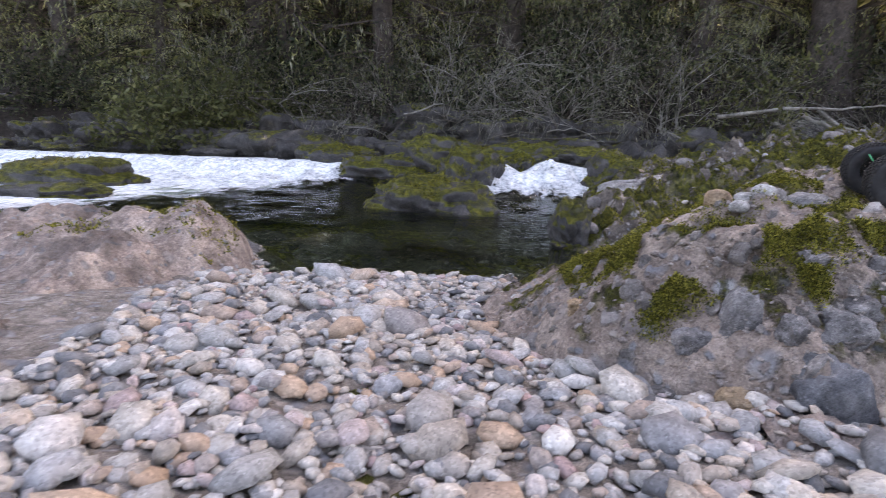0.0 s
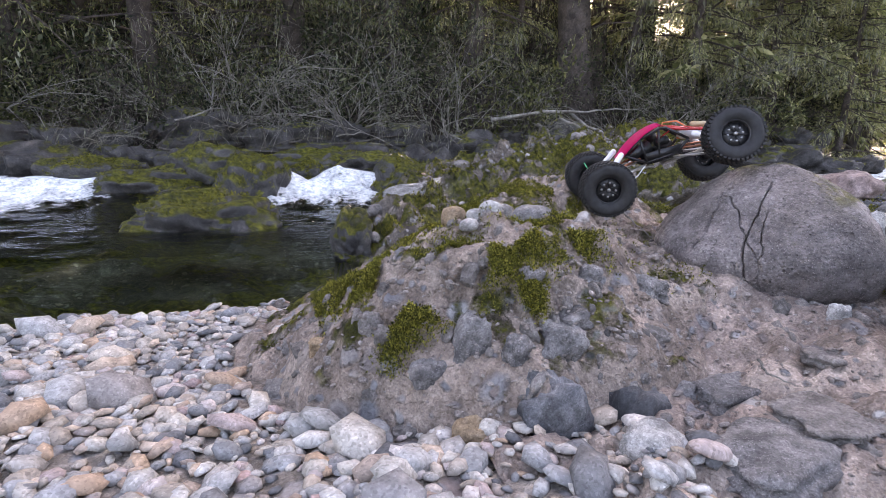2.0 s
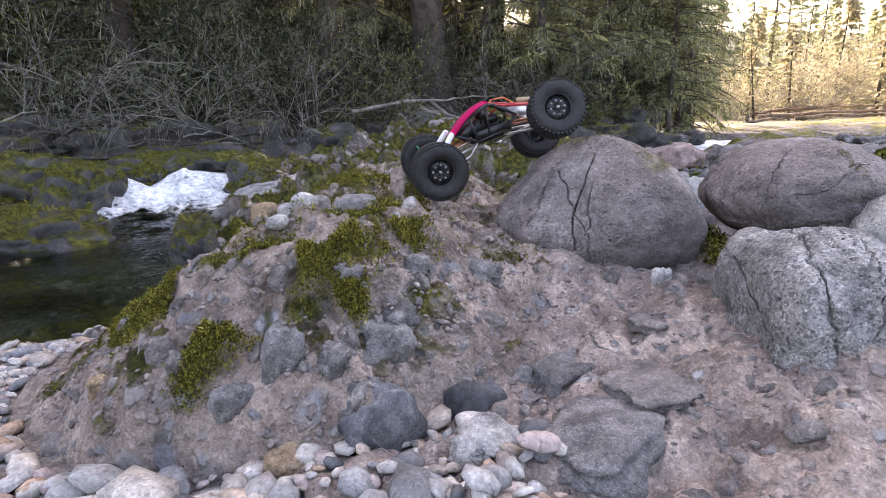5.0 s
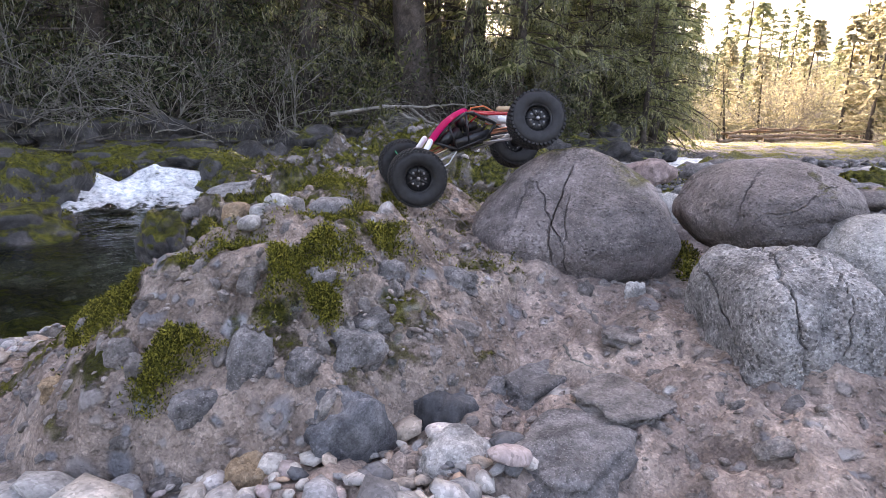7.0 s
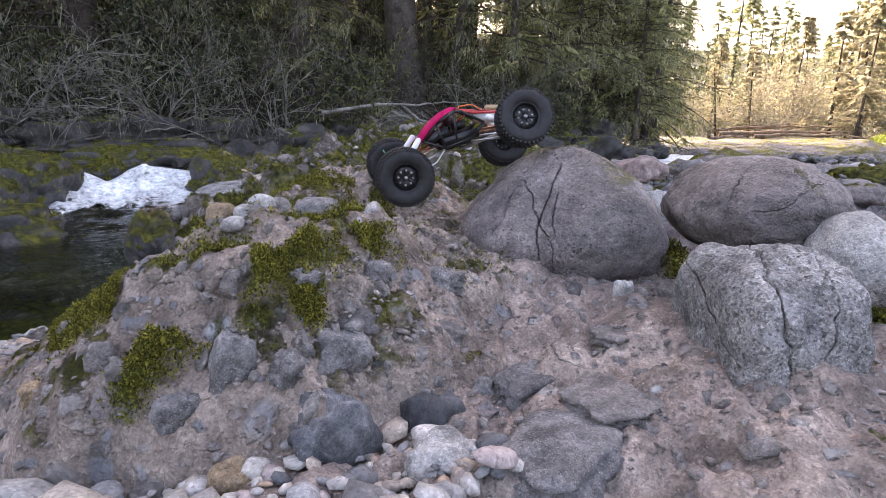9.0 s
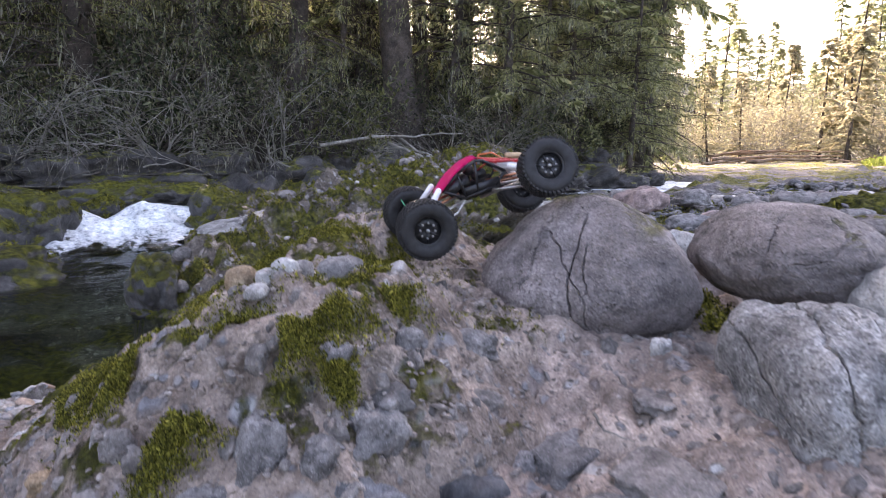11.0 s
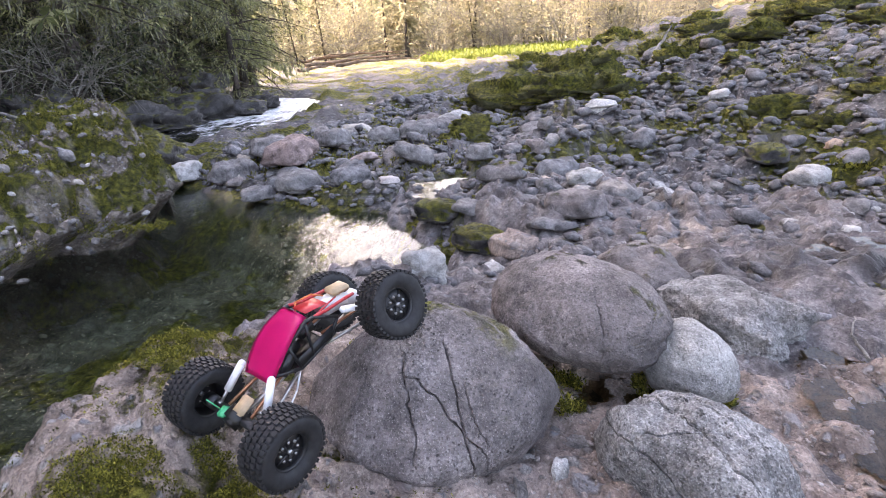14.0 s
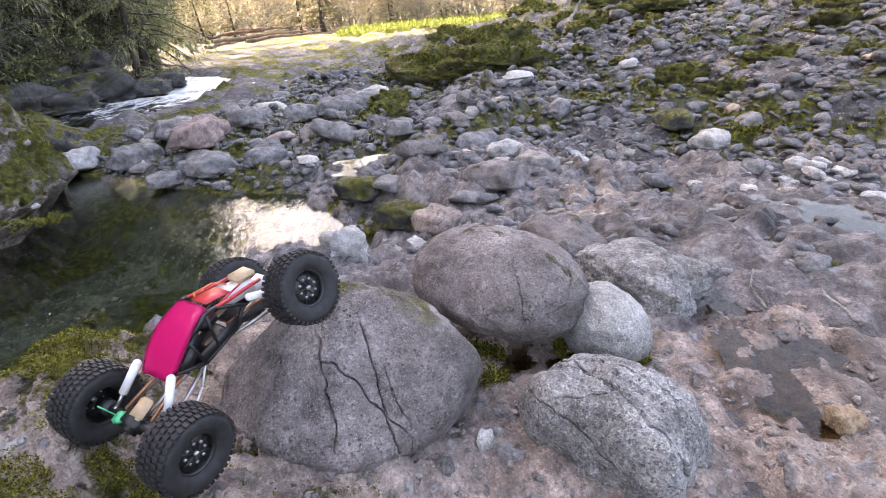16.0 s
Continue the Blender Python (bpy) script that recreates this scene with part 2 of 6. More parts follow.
BOULDER = rock_material("grey boulder stone", (0.15, 0.132, 0.128), (0.235, 0.207, 0.199), (0.33, 0.293, 0.277), 1.0, moss=0.25, moss_scale=5.0, moss_lo=0.75, pits=0.8, wet=0.4, speckle=0.3)
SPECKLED = rock_material("speckled fissured stone", (0.18, 0.178, 0.175), (0.265, 0.258, 0.25), (0.35, 0.34, 0.33), 1.1, pits=0.9, speckle=0.5)
PALE = rock_material("pale speckled stone", (0.27, 0.265, 0.25), (0.40, 0.39, 0.37), (0.52, 0.50, 0.47), 1.3, pits=0.6)
EMBEDDED = rock_material("set cobble", (0.12, 0.11, 0.105), (0.22, 0.2, 0.188), (0.33, 0.3, 0.275), 1.4)
MOUND = rock_material("cemented gravel", (0.14, 0.106, 0.088), (0.3, 0.238, 0.2), (0.48, 0.4, 0.345), 1.0, moss=0.3, moss_scale=7.0, moss_lo=0.45, cobbles=0.55)
LEDGE = rock_material("pinkish ledge of cemented gravel", (0.15, 0.113, 0.098), (0.33, 0.262, 0.226), (0.5, 0.42, 0.36), 1.0, cobbles=0.5, wet=0.6)
GREYLEDGE = rock_material("grey wet ledge", (0.075, 0.065, 0.066), (0.185, 0.166, 0.163), (0.38, 0.35, 0.335), 1.0, cobbles=0.35, wet=0.95)
GRAVEL = rock_material("fine gravel", (0.12, 0.10, 0.085), (0.22, 0.19, 0.165), (0.34, 0.31, 0.28), 2.0, cobbles=0.8)
BANK = rock_material("wet ledge rock", (0.042, 0.04, 0.043), (0.115, 0.108, 0.109), (0.28, 0.264, 0.256), 0.9, moss=0.45, moss_scale=1.1, moss_lo=0.6, cobbles=0.4, wet=0.6)
MOSSY = rock_material("mossy ledge rock", (0.07, 0.058, 0.048), (0.175, 0.148, 0.125), (0.37, 0.33, 0.285), 0.8, moss=0.55, moss_scale=4.0, moss_lo=0.25, cobbles=0.7)
DARKMOSS = rock_material("dark wet mossy rock", (0.022, 0.02, 0.02), (0.052, 0.049, 0.048), (0.12, 0.112, 0.106), 1.0, moss=0.4, moss_scale=2.2, moss_lo=0.5, rough=0.5)
RIVERMOSS = rock_material("mossy river rock", (0.022, 0.021, 0.022), (0.06, 0.057, 0.056), (0.14, 0.132, 0.127), 1.0, moss=0.7, moss_scale=3.0, moss_lo=0.3, rough=0.5)
RUBBLE = rock_material("dark broken stone", (0.09, 0.088, 0.092), (0.18, 0.175, 0.178), (0.32, 0.31, 0.31), 1.2)
PEBBLE, PEBBLES = pebble_material("river pebble"), pebble_material("river pebbles", True)
WATER = water_material("clear pool water", (0.74, 0.84, 0.7), 6.0, 0.008)
RAPID = water_material("white rapids", (0.75, 0.8, 0.75), 6.0, 0.011, (1, 10.5, 8.6, 6.95, -2.0))
FALL = water_material("white falls", (0.75, 0.8, 0.75), 6.0, 0.011, (1, 6.1, 4.7, 6.45, 0.0))
RUN = water_material("white running water", (0.4, 0.5, 0.46), 9.0, 0.03, (0, 11.0, 5.0, 15.0, 0.0))
PUDDLE = water_material("brown puddle water", (0.5, 0.42, 0.28), 12.0, 0.002)
BARK = rock_material("conifer bark", (0.035, 0.028, 0.024), (0.075, 0.06, 0.052), (0.14, 0.12, 0.105), 0.5)
LOG = rock_material("brown drift log wood", (0.11, 0.07, 0.048), (0.21, 0.145, 0.1), (0.36, 0.275, 0.21), 0.4)
DEADWOOD = rock_material("dark dead wood", (0.04, 0.034, 0.03), (0.085, 0.075, 0.066), (0.17, 0.155, 0.14), 0.8)
TWIG = rock_material("bare grey wood", (0.13, 0.12, 0.105), (0.25, 0.235, 0.21), (0.38, 0.36, 0.33), 0.8)
FIR = leaf_material("fir needles", (0.06, 0.078, 0.034), (0.19, 0.21, 0.085), (0.44, 0.43, 0.21), 0.65)
# brighter than FIR for hanging moss, and for sun on the boughs painted in
LIT_MOSSFIR = leaf_material("moss-hung fir needles lightened as sunlit", (0.1, 0.12, 0.05), (0.32, 0.33, 0.15), (0.58, 0.56, 0.32), 0.65)
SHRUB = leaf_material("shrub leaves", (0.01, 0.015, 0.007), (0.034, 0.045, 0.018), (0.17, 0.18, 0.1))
BROAD = leaf_material("pale green leaves", (0.035, 0.042, 0.014), (0.09, 0.1, 0.036), (0.2, 0.2, 0.09), 0.4)
LICHEN = leaf_material("grey lichen twigs", (0.09, 0.096, 0.07), (0.2, 0.205, 0.145), (0.36, 0.36, 0.27), 0.3)
STRAW = leaf_material("pale spring twigs", (0.24, 0.215, 0.13), (0.4, 0.365, 0.24), (0.55, 0.51, 0.36), 0.6)
# paler copy of FIR: sunlight and distance haze are put into the colour
FARFIR = leaf_material("fir needles paled for sun and haze", (0.2, 0.22, 0.12), (0.36, 0.37, 0.21), (0.5, 0.5, 0.32), 0.6)
MEADOW = leaf_material("meadow grass", (0.12, 0.16, 0.03), (0.2, 0.24, 0.05), (0.3, 0.33, 0.09), 0.4)
MOSS = leaf_material("moss", (0.018, 0.022, 0.005), (0.115, 0.115, 0.018), (0.36, 0.33, 0.06), 0.3, 0.8)


# ---- shapes ----
def lattice(ix, iy, seed):
    h = (ix.astype(np.int64) * 374761393 + iy.astype(np.int64) * 668265263 + seed * 974634777) & 0xFFFFFFFF
    h = ((h ^ (h >> 13)) * 1274126177) & 0xFFFFFFFF
    return ((h ^ (h >> 16)) & 0xFFFF) / 65535.0 * 2 - 1


def value_noise(x, y, seed=0):
    ix, iy = np.floor(x), np.floor(y)
    fx, fy = x - ix, y - iy
    fx, fy = fx * fx * fx * (fx * (6 * fx - 15) + 10), fy * fy * fy * (fy * (6 * fy - 15) + 10)
    a, b = lattice(ix, iy, seed), lattice(ix + 1, iy, seed)
    c, d = lattice(ix, iy + 1, seed), lattice(ix + 1, iy + 1, seed)
    return (a + (b - a) * fx) * (1 - fy) + (c + (d - c) * fx) * fy


def fbm(x, y, freq, octaves=4, seed=0, gain=0.5):
    out, amp = 0 * x, 1.0
    for k in range(octaves):
        out = out + amp * value_noise(x * freq + 17.3 * k, y * freq - 9.1 * k, seed + k)
        freq, amp = freq * 2.03, amp * gain
    return out


def cobble_noise(x, y, freq, seed=0):
    """Rounded lumps: height over the nearest of scattered centres, 0 to 1."""
    px, py = x * freq, y * freq
    ix, iy = np.floor(px), np.floor(py)
    best = np.full(np.shape(px), 9.0)
    for dx in (-1, 0, 1):
        for dy in (-1, 0, 1):
            cx, cy = ix + dx, iy + dy
            ox, oy = cx + 0.5 + 0.38 * lattice(cx, cy, seed), cy + 0.5 + 0.38 * lattice(cx, cy, seed + 5)
            size = 1.0 + 0.35 * lattice(cx, cy, seed + 9)
            best = np.minimum(best, ((px - ox) ** 2 + (py - oy) ** 2) / size ** 2)
    return np.sqrt(np.clip(1 - best * 3.2, 0, 1))


def step(a, b, x):
    u = np.clip((x - a) / (b - a), 0, 1)
    return u * u * (3 - 2 * u)


def dome(x, y, cx, cy, rx, ry, h, turn=0.0, power=2.0, sharp=0.5):
    c, s = math.cos(radians(turn)), math.sin(radians(turn))
    u, v = ((x - cx) * c + (y - cy) * s) / rx, (-(x - cx) * s + (y - cy) * c) / ry
    r = (np.abs(u) ** power + np.abs(v) ** power) ** (1 / power)
    return h * np.clip(1 - r ** 2, -3, 1) if sharp == 0 else np.where(r < 1, h * np.clip(1 - r ** 2, 0, 1) ** sharp, -h * (r - 1) * 3)


def polymesh(name, verts, faces, material_=None, smooth=True):
    me = bpy.data.meshes.new(name)
    me.from_pydata([tuple(v) for v in verts], [], [tuple(f) for f in faces])
    if smooth:
        me.polygons.foreach_set("use_smooth", [True] * len(me.polygons))
    if material_:
        me.materials.append(material_)
    me.update()
    return me


def sheet(name, xs, ys, height, material_, keep=None):
    """A heightfield over the grid xs, ys; keep: where it is kept."""
    gx, gy = np.meshgrid(xs, ys)
    gz = height(gx, gy)
    verts = np.stack([gx.ravel(), gy.ravel(), gz.ravel()], 1)
    nx, ny = len(xs), len(ys)
    i = (np.arange(ny - 1)[:, None] * nx + np.arange(nx - 1)[None]).ravel()
    faces = np.stack([i, i + 1, i + nx + 1, i + nx], 1)
    if keep is not None:
        faces = faces[keep(gx, gy).ravel()[faces].all(1)]
        used = np.unique(faces)
        verts, faces = verts[used], np.searchsorted(used, faces)
    me = bpy.data.meshes.new(name)
    me.vertices.add(len(verts))
    me.vertices.foreach_set("co", verts.ravel())
    me.loops.add(faces.size)
    me.loops.foreach_set("vertex_index", faces.ravel().astype(np.int32))
    me.polygons.add(len(faces))
    me.polygons.foreach_set("loop_start", np.arange(0, faces.size, 4, dtype=np.int32))
    me.polygons.foreach_set("use_smooth", np.ones(len(faces), dtype=bool))
    me.materials.append(material_)
    me.update(calc_edges=True)
    me.validate()
    return new(name, me)


def spread(lo, hi, fine_lo, fine_hi, fine, grow=1.07):
    """Grid lines, fine between fine_lo and fine_hi and wider and wider outside."""
    line = list(np.arange(fine_lo, fine_hi, fine))
    for sign, end in ((1, hi), (-1, lo)):
        p, s = (fine_hi if sign > 0 else fine_lo - fine), fine
        while sign * (end - p) > 0:
            line.append(p)
            s *= grow
            p += sign * s
        line.append(end)
    return np.array(sorted(line))


def stone_mesh(name, radii, seed, material_, detail=3, rough=0.12, freq=1.6, flat=0.0, squareness=2.0, cracks=(), turn=(0, 0, 0), grain=0.06, tip=0.0):
    """A weathered stone: a ball pressed towards a box, dented at three sizes, with cracks along planes (normal, offset, width, depth)."""
    bm = bmesh.new()
    bmesh.ops.create_icosphere(bm, subdivisions=detail, radius=1.0)
    off = Vector((seed * 7.31, seed * 3.17, seed * 5.77))
    rot = Euler([radians(a) for a in turn]).to_matrix()

    def beside(q, crack):
        (nx, ny, nz), at = crack[:2]
        return nx * q.x + ny * q.y + nz * q.z - at + 0.024 * noise.noise(q * 7 + off) + 0.008 * noise.noise(q * 31 + off) + 0.003 * noise.noise(q * 90 + off)

    for v in bm.verts:
        p = v.co.normalized()
        k = (abs(p.x) ** squareness + abs(p.y) ** squareness + abs(p.z) ** squareness) ** (-1 / squareness)
        n = noise.noise(p * freq + off) * rough + noise.noise(p * freq * 2.7 + off) * rough * 0.45 + noise.noise(p * freq * 7 + off) * rough * 0.18 + noise.noise(p * freq * 16 + off) * rough * grain
        q = p * k * (1 + n)
        if q.z < -flat:
            q.z = -flat + (q.z + flat) * 0.35
        if q.z > 0:
            q.z *= 1 + tip * q.x
        q = Vector((q.x * radii[0], q.y * radii[1], q.z * radii[2]))
        v.co = q
    for band in (0.012, 0.005, 0.003) if cracks else ():
        near = [e for e in bm.edges if any(min(abs(beside(v.co, c)) for v in e.verts) < band for c in cracks)]
        bmesh.ops.subdivide_edges(bm, edges=near, cuts=1, use_grid_fill=True)
    if cracks:
        bmesh.ops.triangulate(bm, faces=bm.faces[:])
    for v in bm.verts:
        q = v.co.copy()
        for crack in cracks:
            width, depth = crack[2:4]
            reach = crack[4] if len(crack) > 4 else None      # a crack may end: (centre, radius)
            fade = 1.0 if not reach else max(0.0, min(1.0, 3 - 3 * (v.co - Vector(reach[:3])).length / reach[3]))
            q -= v.co.normalized() * depth * fade * math.exp(-(beside(v.co, crack) / width) ** 2) * (0.75 + 0.5 * noise.noise(v.co * 25 + off))
        v.co = rot @ q
    for f in bm.faces:
        f.smooth = True
    me = bpy.data.meshes.new(name)
    bm.to_mesh(me)
    bm.free()
    me.materials.append(material_)
    return me


# ---- the ground ----
POOL = ((-1.5, 3.2), (-1.1, 2.75), (-0.86, 2.02), (-0.5, 2.2), (0.12, 2.2), (0.6, 2.0), (1.2, 1.98), (1.62, 2.0), (2.05, 2.3), (2.32, 2.28), (2.5, 2.15), (2.8, 2.28), (2.92, 2.12), (2.8, 1.98), (2.66, 1.74),
        (2.8, 1.52), (3.06, 1.66), (3.3, 1.94), (3.56, 2.14), (3.72, 2.3), (3.82, 2.5), (3.87, 2.78), (3.86, 3.1), (4.0, 3.35), (4.05, 3.6), (4.2, 4.05), (4.42, 4.55), (4.55, 4.9), (3.6, 4.9), (5.2, 6.2), (6.6, 6.8), (8.5, 6.2),
        (12.0, 7.6), (14.0, 10.5), (8.0, 9.6), (-14.0, 9.2), (-14.0, 3.2))
RIDGE = ((0.48, 3.35), (0.52, 3.0), (0.9, 2.98), (1.12, 3.04), (1.38, 3.3), (1.7, 3.72), (2.05, 3.86), (2.6, 3.84), (3.0, 3.54), (3.35, 3.7), (3.75, 4.1), (4.25, 4.75), (4.75, 5.3), (5.1, 6.0), (4.4, 6.6), (3.2, 6.5), (1.9, 6.5), (1.3, 6.0), (0.9, 4.8), (0.64, 3.95))
MOUND_EDGE = ((0.07, 1.5), (0.14, 1.25), (0.2, 1.08), (0.28, 0.98), (0.46, 0.9), (0.6, 0.83), (0.9, 0.88), (1.1, 1.02), (1.14, 1.3), (1.34, 1.5), (1.58, 1.7), (1.64, 1.95), (1.5, 2.1), (1.2, 2.06), (1.0, 2.02), (0.6, 2.05), (0.25, 2.05), (0.09, 1.8))
LEFT_ROCK = ((-2.6, 2.4), (-2.4, 0.7), (-0.62, 0.58), (-0.68, 0.85), (-0.74, 1.1), (-0.93, 1.5), (-0.88, 1.85), (-0.86, 2.05), (-0.96, 2.35), (-1.3, 2.75), (-2.0, 2.8))


def inside_by(x, y, ring):
    """Distance to the ring's edge, positive inside."""
    best, odd = np.full(np.shape(x), 1e9), np.zeros(np.shape(x), bool)
    for (ax, ay), (bx, by) in zip(ring, ring[1:] + ring[:1]):
        dx, dy = bx - ax, by - ay
        u = np.clip(((x - ax) * dx + (y - ay) * dy) / (dx * dx + dy * dy), 0, 1)
        best = np.minimum(best, np.hypot(x - ax - u * dx, y - ay - u * dy))
        if dy:
            cross = (ay > y) != (by > y)
            odd ^= cross & (x < dx * (y - ay) / dy + ax)
    return np.where(odd, best, -best)


def bedding(x, y, freq, seed):
    """Tilted beds: a slow rise and a sharp drop across the strike."""
    s = (y - 0.21 * x) * freq + 0.9 * fbm(x, y, 1.3, 4, seed)
    u = s - np.floor(s)
    return u - step(0.86, 1.0, u)


def ground_height(x, y):
    calm = 1 - 0.75 * step(1.6, 2.2, x) * step(5.0, 4.4, x)
    wob = 0.07 * fbm(x, y, 2.2, 3, 3)
    d = inside_by(x + wob * calm, y + 0.07 * calm * fbm(x, y, 2.2, 3, 8), POOL)
    beach = 0.28 - 0.11 * y + 0.015 * fbm(x, y, 3.0, 3, 1)
    lift = 0.19 + 0.03 * step(0.78, 1.08, y) + 0.1 * step(0.82, 1.24, x) + 0.06 * step(0.95, 1.15, y)
    flat = 0.3 + 0.04 * fbm(x, y, 1.1, 3, 12)
    shelf = lift + (flat - lift) * step(1.35, 1.9, x)
    shelf = shelf - 0.13 * step(2.0, 3.2, x) - 0.09 * step(3.2, 4.4, x) - 0.12 * step(1.5, 2.2, y) * step(1.2, 1.9, x)
    rise = 0.6 * (x - 4.5) - 0.9 * y
    shelf = shelf + 0.135 * np.clip(rise, 0, 9) * step(3.6, 5.0, x) * step(34.0, 12.0, x + 1.5 * y)
    rocky = step(1.1, 2.2, x) * (0.05 * fbm(x, y, 2.6, 5, 21, 0.6) + 0.022 * cobble_noise(x + wob, y, 5.0, 4) * step(1.9, 2.8, x) + 0.03 * cobble_noise(x, y + wob, 9.0, 6) * step(2.2, 3.2, x))
    rocky = rocky + step(2.2, 3.4, x) * (0.05 * bedding(x, y, 2.6, 301) + 0.02 * bedding(x, y, 7.0, 305)) + step(3.6, 5.5, x) * (0.08 * bedding(x, y, 1.1, 303) + 0.1 * fbm(x, y, 0.9, 4, 31) + 0.09 * cobble_noise(x + wob, y, 1.6, 14))
    rocky = rocky * (0.45 + 0.55 * step(2.7, 3.8, x))
    land = beach + (shelf + rocky - beach) * step(0.55, 0.85, x)
    bank = y - (9.0 + 1.1 * np.clip(x - 11.0, 0, 60) + 0.5 * fbm(x, y, 0.5, 3, 40))
    z = np.where(d > 0, -np.minimum(0.42, 0.75 * d) + 0.03 * fbm(x, y, 5.0, 4, 50) + 0.03 * cobble_noise(x, y, 9.0, 17), land * step(0.0, 0.22 + 0.4 * step(1.5, 2.2, x) * step(3.6, 3.0, x), -d) + 0.012)
    up = np.clip(0.48 * bank, 0, 22) + step(0.0, 1.0, bank) * 0.18 * fbm(x, y, 1.3, 4, 60)
    z = np.where(bank > 0, np.maximum(z, -0.1) + up, z)
    back = np.clip(-1.2 - y, 0, 60)
    z = z + 0.2 * back * step(0.0, 2.0, back) * step(4.0, -2.0, x) * step(0, 6, back)
    return z + np.clip(np.hypot(x, y) - 75, 0, 300) * 0.04


ground = sheet("ground", spread(-400, 400, -1.5, 4.6, 0.034, 1.06), spread(-400, 400, -0.2, 4.4, 0.034, 1.06), ground_height, BANK)
tagged(ground, "grey rock ledges and gravel of the creek bed with moss", "ground", kind="structure")


# brown litter, with the shade under the bank's overhang put into its colour
SHADED_SOIL = rock_material("leaf litter darkened for shade", (0.012, 0.009, 0.007), (0.028, 0.021, 0.016), (0.06, 0.047, 0.036), 1.5, rough=0.95)


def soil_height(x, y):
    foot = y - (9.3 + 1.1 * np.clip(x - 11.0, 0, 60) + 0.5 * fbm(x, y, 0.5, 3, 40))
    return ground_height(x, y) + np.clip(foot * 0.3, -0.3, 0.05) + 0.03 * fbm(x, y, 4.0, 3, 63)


soil = sheet("bank_soil", np.arange(-18, 20, 0.12), np.arange(8.8, 24, 0.12), soil_height, SHADED_SOIL)
tagged(soil, "brown leaf litter and soil of the far bank, darkened for overhang shade", "soil", kind="structure")


def mound_height(x, y):
    w1, w2 = 0.05 * fbm(x, y, 4.0, 4, 70), 0.05 * fbm(x, y, 4.0, 4, 77)
    d = inside_by(x + w1, y + w2, MOUND_EDGE)
    crest = np.minimum(0.5 - 0.3 * np.clip(x - 1.2, 0, 1), 0.545 + 0.473 * x - 0.276 * y) + 0.03 * fbm(x, y, 3.0, 3, 80)
    g = ground_height(x, y)
    wall = np.clip(d / (0.25 + 0.3 * step(0.75, 1.05, x) * step(1.6, 1.4, y)), 0, 1) ** 0.62
    z = g + np.clip(crest - g, 0, 2) * wall + (0.009 * cobble_noise(x + w1, y, 11.0, 3) + 0.008 * cobble_noise(x, y + w2, 26.0, 5)) * step(0.0, 0.08, d)
    z = z + 0.015 * fbm(x, y, 16.0, 5, 90, 0.62) * step(0.0, 0.05, d)
    return np.where(d > 0, z, g - 0.02 + d * 2.0)


mound = sheet("mound", np.arange(-0.05, 1.75, 0.0065), np.arange(0.75, 2.2, 0.006), mound_height, MOUND)
rim = np.empty(len(mound.data.vertices) * 3)
mound.data.vertices.foreach_get("co", rim)
rim = rim.reshape(-1, 3)
hollow = step(0.29, 0.38, rim[:, 2]) * step(0.47, 0.41, rim[:, 2]) * step(1.2, 1.05, rim[:, 1]) * step(0.85, 0.75, rim[:, 0]) * (0.7 + 0.5 * fbm(rim[:, 0], rim[:, 1], 9.0, 3, 93))
rim[:, 1] += 0.055 * hollow      # weathered out below the mossy rim
mound.data.vertices.foreach_set("co", rim.ravel())
mound.data.update()
tagged(mound, "tan cemented gravel mound with embedded cobbles and moss", "rock outcrop", kind="structure")


def ledge_height(x, y):
    g = ground_height(x, y) + 0.014 * fbm(x, y, 11.0, 5, 95, 0.65) + 0.022 * cobble_noise(x + 0.05 * fbm(x, y, 5.0, 3, 97), y, 7.0, 19) + 0.01 * cobble_noise(x, y, 17.0, 29)
    far_side = step(1.5, 2.2, x)
    g = g + far_side * (0.018 * fbm(x, y, 4.0, 4, 87, 0.6) - 0.012)
    side = np.minimum(x - 0.62 - 0.1 * fbm(x, y, 5.0, 3, 98), 3.1 + 0.3 * fbm(x, y, 3.0, 3, 99) - x)
    side = np.minimum(side, y + 0.9 + 0.3 * fbm(x, y, 1.8, 4, 323))
    return g + np.clip(side * 0.3, -0.06, 0.008)


ledge = sheet("ledge", np.arange(0.5, 2.0, 0.01), np.arange(-1.2, 2.3, 0.01), ledge_height, LEDGE)
tagged(ledge, "worn pinkish ledge of cemented gravel with damp hollows", "rock ledge", kind="structure")


def grey_ledge_height(x, y):
    side = np.minimum(np.minimum(x - 1.72 - 0.12 * fbm(x, y, 4.0, 4, 188), 3.95 + 0.25 * fbm(x, y, 2.0, 4, 190) - x), y + 1.8 + 0.3 * fbm(x, y, 1.8, 4, 324))
    return ledge_height(np.minimum(x, 2.9), y) - ground_height(np.minimum(x, 2.9), y) + ground_height(x, y) + np.clip(side * 0.3, -0.06, 0.005) + step(1.75, 2.3, x) * (0.014 * fbm(x * 0.5 + y * 0.5, y * 2.0 - x * 1.2, 4.0, 5, 189, 0.6) + 0.014 * bedding(x, y, 5.5, 307) * step(4.0, 3.0, x))


grey_ledge = sheet("grey_ledge", np.arange(1.5, 4.3, 0.014), np.arange(-2.2, 2.4, 0.014), grey_ledge_height, GREYLEDGE)
tagged(grey_ledge, "grey water-worn ledge with wet dark patches", "rock ledge", kind="structure")


